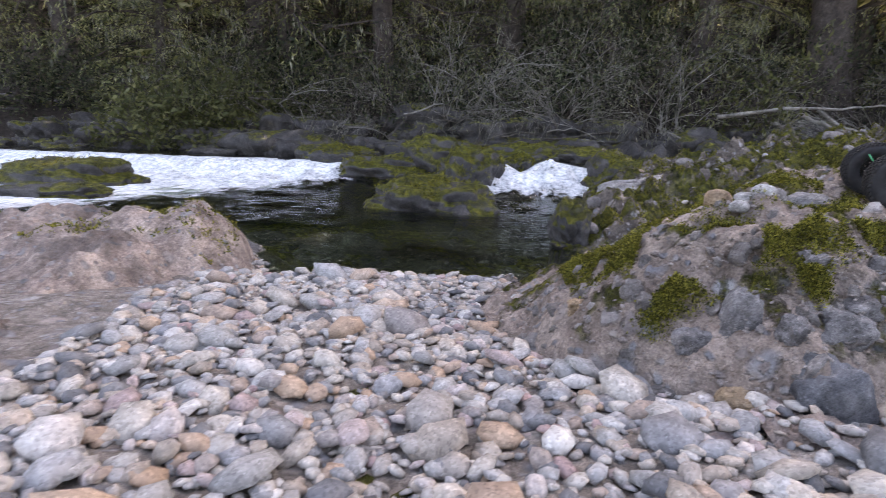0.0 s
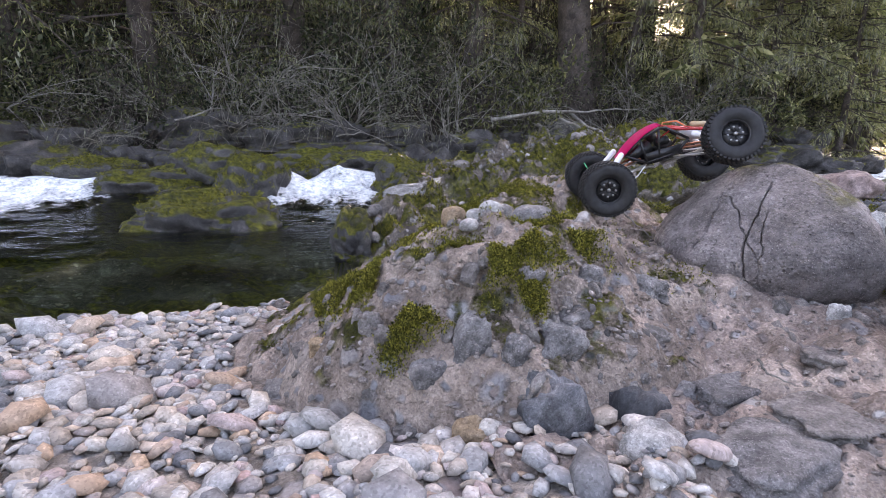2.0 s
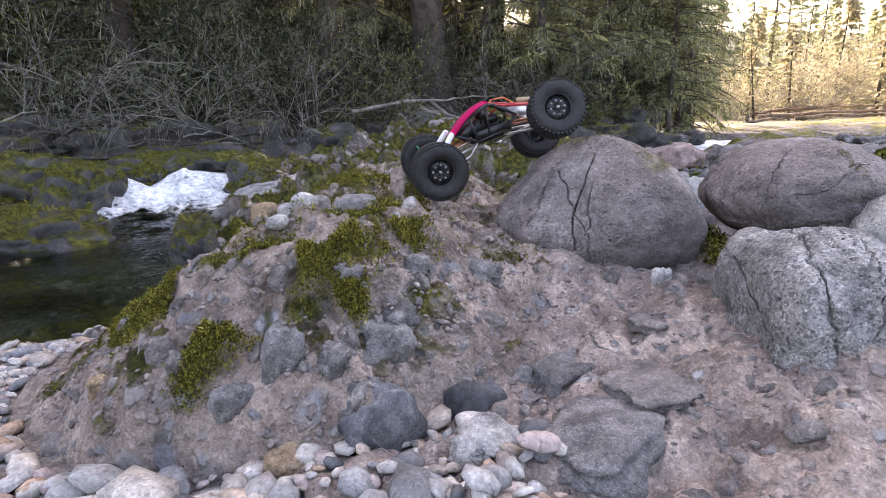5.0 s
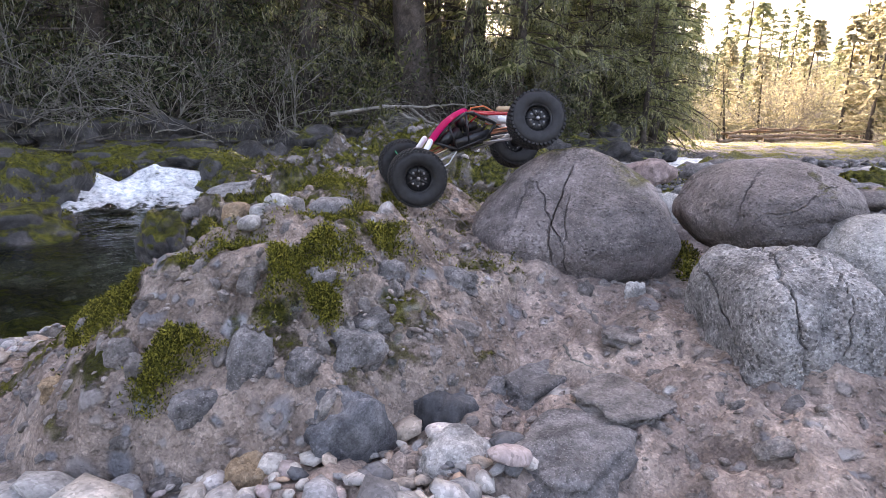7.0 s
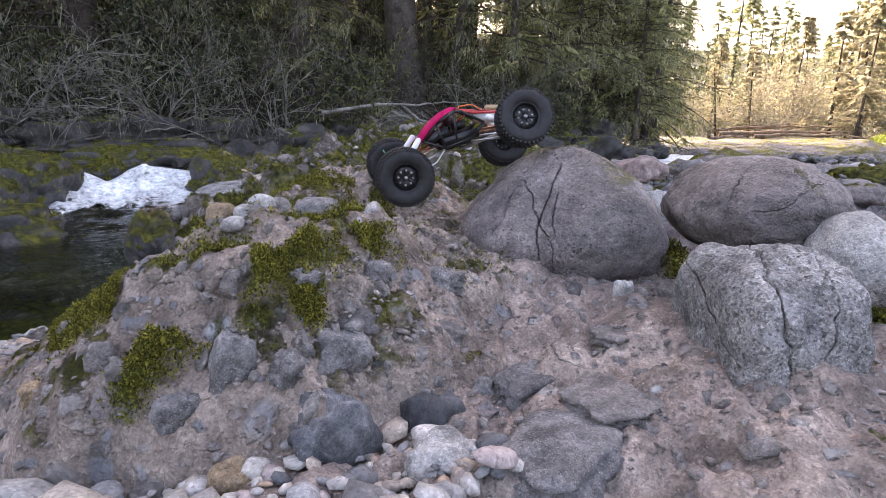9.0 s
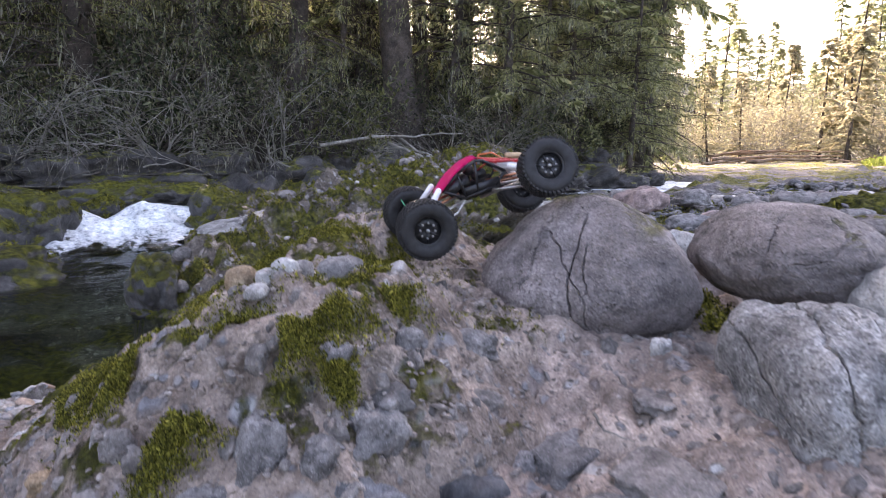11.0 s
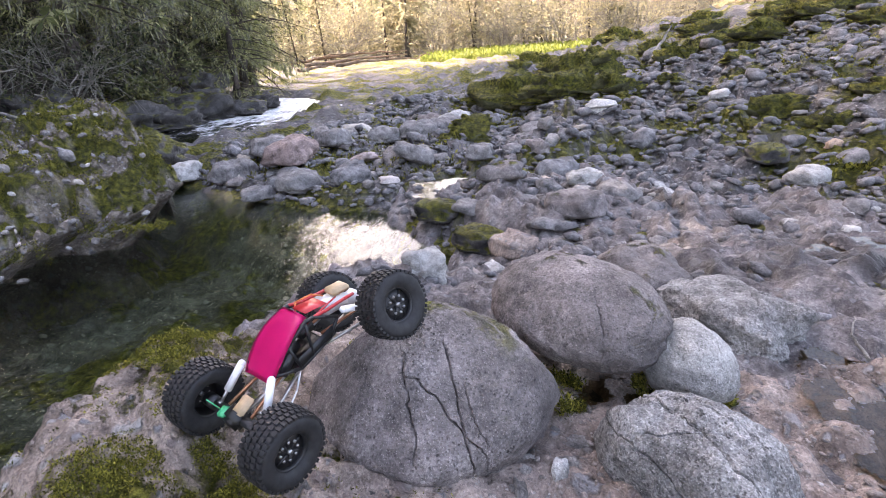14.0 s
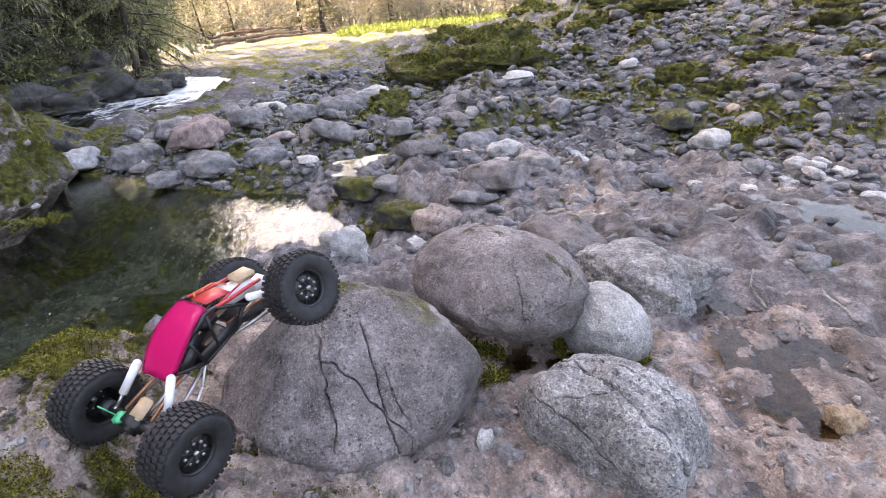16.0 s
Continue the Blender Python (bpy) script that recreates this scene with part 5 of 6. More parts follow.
while made < 230:
    x, y = emb.uniform(0.15, 1.15), 0.84 + 0.5 * emb.random() ** 1.3
    d = in_mound(x, y)
    if d < 0.0:
        continue
    r = min(0.03, 0.0075 * math.exp(abs(emb.gauss(0, 0.6))))
    ob = new("embedded_stone", emb.choice(EMBED))
    ob.parent = mound
    ob.matrix_basis = pose(x, y + 0.5 * r, on_mound(x, y) - r * (0.6 if y < 1.1 else 0.72), emb.uniform(0, 360), emb.uniform(0, 360), emb.uniform(0, 360)) @ Matrix.Scale(r, 4)
    made += 1
made = 0
while made < 110:
    x, y = emb.uniform(0.72, 1.6), emb.uniform(0.35, 1.05)
    r = min(0.04, 0.009 * math.exp(abs(emb.gauss(0, 0.65))))
    ob = new("embedded_stone", emb.choice(EMBED))
    ob.parent = ledge
    ob.matrix_basis = pose(x, y, on_ledge(x, y) - r * 0.72, emb.uniform(0, 360), emb.uniform(0, 360), emb.uniform(0, 360)) @ Matrix.Scale(r, 4)
    made += 1

RIDGE_STONE = [stone_mesh("embedded_stone", (1.0, emb.uniform(0.7, 1.0), emb.uniform(0.6, 1.0)), 720 + k, (EMBEDDED, PEBBLE, GREY_STONE)[k % 3], 3, 0.25, 1.5, squareness=emb.uniform(2.3, 3.4)) for k in range(6)]
on_ridge = field(ridge_height, 0.4, 5.6, 2.7, 6.9, 0.025)
made = 0
while made < 260:
    x, y = emb.uniform(0.6, 4.9), emb.uniform(2.9, 6.3)
    if in_ridge(x, y) < 0.03 or on_ridge(x, y) < 0.05:
        continue
    r = min(0.075, 0.017 * math.exp(abs(emb.gauss(0, 0.6))))
    ob = new("embedded_stone", emb.choice(RIDGE_STONE))
    ob.parent = ridge
    ob.matrix_basis = pose(x, y, on_ridge(x, y) - r * 0.25, emb.uniform(-30, 30), emb.uniform(-30, 30), emb.uniform(0, 360)) @ Matrix.Scale(r, 4)
    made += 1


def mound_grit(r_):
    x, y = r_.uniform(0.1, 1.2), 0.84 + 0.6 * r_.random() ** 1.4
    return (x, y, on_mound(x, y) - 0.002) if in_mound(x, y) > 0 else None


def ledge_grit(r_):
    x, y = r_.uniform(0.62, 1.9), r_.uniform(0.1, 1.05)
    return (x, y, on_ledge(x, y) - 0.002) if in_mound(x, y) < 0.03 else None


tagged(scatter_mesh("mound_grit", 1800, mound_grit, lambda r_, at: 0.003 * math.exp(abs(r_.gauss(0, 0.5))), GRIT, 6, 1, 1300), "fine gravel weathering out of the mound", "gravel", kind="stuff")
tagged(scatter_mesh("ledge_grit", 3500, ledge_grit, lambda r_, at: 0.0028 * math.exp(abs(r_.gauss(0, 0.5))), GRIT, 6, 1, 1400), "fine gravel weathering out of the ledge", "gravel", kind="stuff")

# ---- stones of the far ledges ----
far_rng = random.Random(13)
FAR_STONE = [stone_mesh("ledge_stone", (1.0, far_rng.uniform(0.65, 0.95), far_rng.uniform(0.45, 0.8)), 800 + k, m_, 3, 0.32, 1.5, squareness=far_rng.uniform(2.6, 4.5))
             for k, m_ in enumerate((PEBBLE, GREY_STONE, RUBBLE, BOULDER, GREY_STONE, PEBBLE, EMBEDDED))]
for k in range(190):
    x, y = (far_rng.uniform(2.7, 7.2), far_rng.uniform(1.0, 4.7)) if k < 150 else (far_rng.uniform(2.6, 6.5), far_rng.uniform(-1.6, 1.0))
    if in_pool(x, y) > -0.05 or in_ridge(x, y) > 0:
        continue
    r = min(0.2, (0.045 if k < 150 else 0.03) * math.exp(abs(far_rng.gauss(0, 0.6))))
    ob = new("ledge_stone", far_rng.choice(FAR_STONE))
    ob.matrix_basis = pose(x, y, ground_at(x, y) + r * 0.2, far_rng.uniform(-20, 20), far_rng.uniform(-20, 20), far_rng.uniform(0, 360)) @ Matrix.Scale(r, 4)
    tagged(ob, "loose grey stone lying on the wet ledge", "stone", "loose stones of the ledge")
RED_STONE = rock_material("reddish grey stone", (0.16, 0.12, 0.11), (0.27, 0.2, 0.185), (0.36, 0.29, 0.27), 1.2)
for (x, y), r, mat, label in (
        ((4.58, 4.88), 0.2, PALE, "pale bluish boulder standing in the head of the pool"), ((4.6, 4.3), 0.22, GREY_STONE, "flat pale grey boulder at the water's edge"), ((4.06, 3.66), 0.13, GREY_STONE, "rounded grey boulder standing in the pool"),
        ((4.78, 3.78), 0.27, RED_STONE, "reddish grey boulder above the pool"), ((4.22, 3.36), 0.18, GREY_STONE, "rounded grey boulder at the water's edge"), ((4.3, 2.92), 0.16, RUBBLE, "dark wet boulder beside the pool"),
        ((5.2, 4.3), 0.24, GREY_STONE, "rounded grey boulder on the ledge above the pool"), ((5.5, 3.7), 0.2, GREY_STONE, "rounded grey boulder on the ledge above the pool"), ((6.35, 2.75), 0.24, GREY_STONE, "pale grey boulder on the ledge above the pool"),
        ((6.0, 2.95), 0.2, GREY_STONE, "pale grey boulder on the ledge above the pool"), ((6.75, 2.75), 0.25, PALE, "pale boulder on the ledge above the pool"), ((5.9, 3.3), 0.19, GREY_STONE, "rounded grey boulder on the ledge above the pool"),
        ((4.65, 1.92), 0.14, GREY_STONE, "rounded grey boulder beside the shallow run"), ((4.98, 2.78), 0.17, BOULDER, "brownish grey boulder above the pool"), ((4.3, 1.28), 0.17, RUBBLE, "dark boulder beside the shallow run"),
        ((3.9, 1.05), 0.11, PALE, "pale boulder on the wet ledge"), ((3.45, 1.9), 0.14, RIVERMOSS, "dark mossy boulder beside the pool"), ((3.12, 1.55), 0.15, RIVERMOSS, "dark mossy boulder beside the pool"),
        ((2.95, 1.32), 0.13, LEDGE, "brown boulder beside the pool"), ((3.25, 1.05), 0.15, BOULDER, "grey worn boulder on the wet ledge"), ((3.5, 0.85), 0.12, GREY_STONE, "grey boulder on the wet ledge"),
        ((4.15, -0.25), 0.13, PALE, "pale flat boulder on the dark ledge"), ((4.6, -0.1), 0.15, RIVERMOSS, "dark boulder capped with moss")):
    boulder("ledge_boulder", (x, y, ground_at(x, y) + r * 0.3), (r, r * 0.78, r * 0.62), int(x * 100), mat, label,
            turn=(0, 0, x * 77), group="boulders above the pool", detail=4, rough=0.24, squareness=2.9)


pale_rng = random.Random(31)
PALE_SHAPES = [stone_mesh("pale_stone", (1.0, pale_rng.uniform(0.6, 0.9), pale_rng.uniform(0.4, 0.6)), 850 + k, m_, 3, 0.25, 1.5, squareness=3.4) for k, m_ in enumerate((PALE, WHITE_STONE, GREY_STONE))]
for k in range(46):
    cx, cy, sx, sy = ((2.95, -0.2, 0.22, 0.16), (3.55, 0.6, 0.35, 0.16), (3.1, -0.35, 0.2, 0.2))[k % 3]
    x, y = pale_rng.gauss(cx, sx), pale_rng.gauss(cy, sy)
    r = 0.022 * math.exp(abs(pale_rng.gauss(0, 0.5)))
    ob = new("pale_stone", PALE_SHAPES[pale_rng.randrange(3)])
    ob.matrix_basis = pose(x, y, ground_at(x, y) + r * 0.35, pale_rng.uniform(-20, 20), pale_rng.uniform(-20, 20), pale_rng.uniform(0, 360)) @ Matrix.Scale(r, 4)
    tagged(ob, "loose pale flat stone lying on the wet ledge", "stone", "pale stones of the ledge")


def ledge_place(r_):
    x, y = 1.9 + 8.0 * r_.random() ** 1.3, r_.uniform(-3.2, 4.8)
    if in_pool(x, y) > -0.03 or in_ridge(x, y) > 0:
        return None
    return (x, y, ground_at(x, y))


rubble = scatter_mesh("ledge_rubble", 13000, ledge_place, lambda r_, at: (0.008 + 0.0022 * at[0]) * math.exp(abs(r_.gauss(0, 0.55))), RUBBLE, 6, 1, 900)
tagged(rubble, "grey broken stones scattered over the wet ledges", "rubble", kind="stuff")

# ---- puddles ----
def rock_top(x, y):
    return np.maximum(ledge_height(x, y), grey_ledge_height(x, y))


for cx, cy, rx, ry, share in ((1.5, 0.8, 0.1, 0.1, 55), (1.62, 0.25, 0.3, 0.16, 40), (2.3, -0.05, 0.35, 0.35, 40), (3.9, 1.65, 0.34, 0.6, 50)):
    xs, ys = np.arange(cx - rx, cx + rx, 0.012), np.arange(cy - ry, cy + ry, 0.012)
    level = float(np.percentile(rock_top(*np.meshgrid(xs, ys)), share))
    puddle = sheet("puddle", xs, ys, lambda x, y: 0 * x + level, PUDDLE,
                   lambda x, y: (rock_top(x, y) < level + 0.006) & (((x - cx) / rx) ** 2 + ((y - cy) / ry) ** 2 + 0.3 * fbm(x, y, 9.0, 3, 71) < 0.95))
    puddle.visible_shadow = False
    tagged(puddle, "shallow brown puddle in a hollow of the ledge", "puddle", kind="structure")

# ---- moss ----
def tufts(name, count, place, size, seed, label, mat=MOSS, category="moss"):
    """Short moss shoots, leaning all ways."""
    r_ = random.Random(seed)
    lv, lf = [], []
    n = 0
    while n < count:
        at = place(r_)
        if at is None:
            n += 0.2
            continue
        s = size * r_.uniform(0.6, 1.5)
        for _ in range(6):
            d = (ball(r_) * 0.9 + Vector((0, 0, 0.55))).normalized()
            leaf(lv, lf, Vector(at) + ball(r_) * s * 0.8, d, d.cross(ball(r_)).normalized(), s * r_.uniform(0.6, 1.2), s * r_.uniform(0.1, 0.22))
        n += 1
    return tagged(new(name, polymesh(name, lv, lf, mat, False)), label, category, kind="stuff")


def noise_at(x, y, f, seed):
    return float(fbm(np.array([x]), np.array([y]), f, 3, seed)[0])


moss_field = field(lambda x, y: fbm(x, y, 5.5, 3, 201), -3, 6, 0, 7, 0.03)


MOSS_PATCHES = ((0.53, 1.06, 0.05, 0.05), (0.56, 1.01, 0.05, 0.03), (0.6, 1.05, 0.05, 0.035), (0.5, 1.03, 0.04, 0.03), (0.66, 1.045, 0.05, 0.035), (0.735, 1.06, 0.05, 0.04), (0.8, 1.1, 0.05, 0.05), (0.632, 0.955, 0.014, 0.014),
                (0.46, 1.03, 0.03, 0.03), (0.42, 1.01, 0.03, 0.022), (0.44, 1.09, 0.02, 0.03), (0.375, 1.17, 0.03, 0.035), (0.35, 1.3, 0.04, 0.07), (0.3, 1.4, 0.03, 0.08), (0.45, 1.35, 0.05, 0.07), (0.72, 1.62, 0.06, 0.05),
                (0.85, 1.58, 0.07, 0.05), (0.97, 1.5, 0.07, 0.06), (0.93, 1.4, 0.05, 0.05), (0.86, 1.22, 0.05, 0.07), (0.58, 1.66, 0.08, 0.07), (0.48, 1.55, 0.05, 0.06), (1.15, 1.75, 0.1, 0.08), (1.4, 1.9, 0.09, 0.09), (1.28, 1.8, 0.09, 0.07), (0.56, 1.3, 0.03, 0.03))


def mound_moss(r_):
    small_patch = r_.random() < 0.88
    cx, cy, rx, ry = MOSS_PATCHES[r_.randrange(len(MOSS_PATCHES))] if small_patch else (0.75, 1.4, 0.5, 0.4)
    u, v = r_.gauss(0, 0.55), r_.gauss(0, 0.55)
    x, y = cx + 1.25 * u * rx, cy + 1.25 * v * ry
    if in_mound(x, y) < 0.01 or on_mound(x, y) < 0.27 or moss_field(x * 1.7, y * 1.7) < (-0.5 if small_patch else 0.35):
        return None
    thick = 0.016 * max(0.0, 1 - u * u - v * v) * r_.random() if small_patch else 0.003
    return (x, y - thick * 0.6, on_mound(x, y) + thick + 0.002)


tufts("mound_moss", 36000, mound_moss, 0.0052, 1, "yellow green moss in shaggy patches over the mound")


def ridge_moss(r_):
    x, y = r_.uniform(0.5, 5.1), r_.uniform(2.9, 6.4)
    if in_ridge(x, y) < 0.05 or on_ridge(x, y) < 0.1 or moss_field(x * 0.9, y * 0.9) < -0.02:
        return None
    return (x, y, on_ridge(x, y))


tufts("ridge_moss", 28000, ridge_moss, 0.014, 2, "yellow green moss growing over the ridge")


def left_moss(r_):
    x, y = r_.uniform(-1.9, -0.85), r_.uniform(1.9, 2.7)
    if in_left(x, y) < 0.06 or moss_field(x, y) < 0.0:
        return None
    return (x, y, on_left(x, y))


slope_field = field(lambda x, y: fbm(x, y, 0.8, 4, 231), 3, 18, -8, 6, 0.1)


def slope_moss(r_):
    x, y = 4.2 + 11 * r_.random() ** 1.5, r_.uniform(-6.5, 4.5)
    if slope_field(x, y) < 0.25 or in_pool(x, y) > -0.1:
        return None
    return (x, y, ground_at(x, y))


def gap_moss(r_):
    bx, by, br = ((1.307, 1.171, 0.235), (1.656, 0.909, 0.215), (1.306, 0.68, 0.17), (1.56, 0.66, 0.095), (1.47, 0.93, 0.07))[r_.randrange(5)]
    a = r_.uniform(0, 6.283)
    x, y = bx + br * math.cos(a) * r_.uniform(0.9, 1.12), by + br * math.sin(a) * r_.uniform(0.9, 1.12)
    if x < 1.38 or moss_field(x * 1.3, y * 1.3) < 0.1:
        return None
    return (x, y, surface(x, y) + r_.uniform(0, 0.03))


river_rng = random.Random(83)
RIVER_TOPS = [tuple(p.center + ob.location) for ob in bpy.data.objects if ob.name.startswith(("river_rock", "bank_rock")) for p in ob.data.polygons if p.normal.z > 0.25 and river_rng.random() < (0.5 if ob.name.startswith("river") else 0.3)]


def river_moss(r_):
    x, y, z = RIVER_TOPS[r_.randrange(len(RIVER_TOPS))]
    if z < 0.1 or noise_at(x, y, 1.9, 241) < -0.05:
        return None
    return (x, y, z)


def bank_moss(r_):
    x, y = r_.uniform(-7, 5), r_.uniform(6.6, 9.4)
    if noise_at(x, y, 0.9, 243) < 0.15 or ground_at(x, y) < 0.12:
        return None
    return (x, y, ground_at(x, y))


tufts("river_moss", 12000, river_moss, 0.02, 11, "dark green moss capping the rocks of the river")
tufts("bank_moss", 5000, bank_moss, 0.026, 12, "green moss over the wet ledges of the far bank")
tufts("gap_moss", 2600, gap_moss, 0.009, 7, "dark green moss filling the gaps between the boulders")
tufts("slope_moss", 9000, slope_moss, 0.034, 5, "yellow green moss in patches over the slope")
tufts("ledge_moss", 1400, left_moss, 0.012, 3, "moss on top of the left ledge")

def meadow_place(r_):
    a, d = r_.uniform(0, 6.283), r_.random() ** 0.5
    x, y = 37.5 + 8.5 * d * math.cos(a), 8.0 + 5.5 * d * math.sin(a)
    return (x, y, ground_at(x, y) + 0.05)


tufts("meadow_grass", 5000, meadow_place, 0.22, 8, "bright sunlit grass of the far meadow", MEADOW, "grass")

# mossy hummocks of the slope
hum = random.Random(88)
HUMMOCK = rock_material("moss hummock", (0.05, 0.05, 0.03), (0.1, 0.1, 0.05), (0.17, 0.16, 0.08), 0.8, moss=1.25, moss_scale=3.5, moss_lo=0.0)
HUMMOCKS = [stone_mesh("mossy_hummock", (1.0, hum.uniform(0.6, 0.9), hum.uniform(0.4, 0.6)), 950 + k, HUMMOCK, 4, 0.7, 1.9, squareness=2.3) for k in range(5)]
for k in range(120):
    if k < 6:
        x, y, r = ((8.6, 2.3, 0.75), (8.0, 1.6, 0.5), (9.4, 1.5, 0.5), (7.3, 1.0, 0.32), (5.4, -0.25, 0.2), (5.9, -1.2, 0.22))[k]
    else:
        x, y = hum.uniform(5.2, 15.0), hum.uniform(-6.5, 3.2)
        r = hum.uniform(0.12, 0.3) * (0.55 + 0.06 * x)
    ob = new("mossy_hummock", HUMMOCKS[k % 5])
    ob.matrix_basis = pose(x, y, ground_at(x, y) + r * 0.05, 0, 0, hum.uniform(0, 360)) @ Matrix.Scale(r, 4)
    tagged(ob, "low hummock of stone covered in yellow green moss", "mossy rock", "mossy hummocks of the slope")

# small sticks
stick("stick", ((1.02, 0.86, surface(1.02, 0.86) + 0.006), (1.0, 0.82, surface(1.0, 0.82) + 0.012), (1.02, 0.78, surface(1.02, 0.78) + 0.006)), 0.0028, TWIG, "thin bleached stick on the bank", "stick")
stick("stick", ((1.75, 0.24, surface(1.75, 0.24) + 0.01), (1.84, 0.25, surface(1.84, 0.25) + 0.02), (1.93, 0.22, surface(1.93, 0.22) + 0.01)), 0.005, TWIG, "thin bleached stick on the wet ledge", "stick")
stick("stick", ((1.68, 0.06, surface(1.68, 0.06) + 0.01), (1.78, 0.1, surface(1.78, 0.1) + 0.02), (1.88, 0.06, surface(1.88, 0.06) + 0.01)), 0.005, TWIG, "bleached twig on the wet ledge", "stick")
stick("stick", ((1.1, 1.52, surface(1.1, 1.52) + 0.01), (1.13, 1.45, surface(1.13, 1.45) + 0.015), (1.15, 1.36, surface(1.15, 1.36) + 0.01)), 0.004, TWIG, "bleached root in the cleft beside the boulder", "stick")

# ---- the crawler ----
RUBBER = plain("black tyre rubber", (0.018, 0.018, 0.019), 0.7, 0.0, 0.4, 90.0, 0.5)
BLACK = plain("black plastic", (0.015, 0.015, 0.016), 0.42, 0.0, 0.3)
PINK = plain("fluorescent pink sheet", (0.85, 0.02, 0.21), 0.3, 0.0, 0.06, 20.0, 0.05)
RED = plain("red sheet", (0.5, 0.03, 0.035), 0.35, 0.0, 0.15, 30.0, 0.1)
WHITE = plain("white plastic", (0.75, 0.75, 0.76), 0.35, 0.0, 0.08, 40.0, 0.1)
STEEL = plain("scuffed steel", (0.45, 0.44, 0.43), 0.35, 0.9, 0.25)
BRASS = plain("copper rod", (0.42, 0.2, 0.12), 0.4, 0.8, 0.2)
GREEN = plain("green plastic tie", (0.03, 0.45, 0.2), 0.4, 0.0, 0.15)
WIRE = plain("orange wire", (0.6, 0.16, 0.05), 0.45, 0.0, 0.1)
TAN = plain("tan tape", (0.5, 0.36, 0.22), 0.6, 0.0, 0.2)


def part(name, bm, mat, parent, label="", smooth=True):
    """One mesh object under a thing or a part."""
    me = bpy.data.meshes.new(name)
    bmesh.ops.recalc_face_normals(bm, faces=bm.faces)
    for f in bm.faces:
        f.smooth = smooth
    bm.to_mesh(me)
    bm.free()
    me.materials.append(mat)
    ob = new(name, me)
    ob.parent = parent
    return tagged(ob, label)


def block(bm, at, size, turn=(0, 0, 0), bevel=0.0):
    m = pose(*at, *turn) @ Matrix.Diagonal((*size, 1))
    geo = bmesh.ops.create_cube(bm, size=1.0, matrix=m)
    if bevel:
        edges = list({e for v in geo["verts"] for e in v.link_edges})
        bmesh.ops.bevel(bm, geom=edges, offset=bevel, segments=2, affect="EDGES", clamp_overlap=True)


def rod(bm, a, b, r, sides=10, r2=None):
    a, b = Vector(a), Vector(b)
    m = Matrix.Translation((a + b) / 2) @ (b - a).to_track_quat("Z", "Y").to_matrix().to_4x4()
    bmesh.ops.create_cone(bm, cap_ends=True, segments=sides, radius1=r, radius2=r if r2 is None else r2, depth=(b - a).length, matrix=m)


def bent(bm, points, r, sides=8):
    """A round tube through points, with balls at its bends."""
    for a, b in zip(points, points[1:]):
        rod(bm, a, b, r, sides)
    for p in points:
        bmesh.ops.create_uvsphere(bm, u_segments=sides, v_segments=6, radius=r, matrix=Matrix.Translation(p))


def revolve(bm, profile, sides=48):
    """Turns a closed profile of (radius, y) round the y axis."""
    rings = [[bm.verts.new((r * math.cos(2 * math.pi * k / sides), y, r * math.sin(2 * math.pi * k / sides))) for r, y in profile] for k in range(sides)]
    n = len(profile)
    for k in range(sides):
        a, b = rings[k], rings[(k + 1) % sides]
        for i in range(n):
            bm.faces.new((a[i], a[(i + 1) % n], b[(i + 1) % n], b[i]))


TILT = -20.0      # the front axle, twisted by the boulder


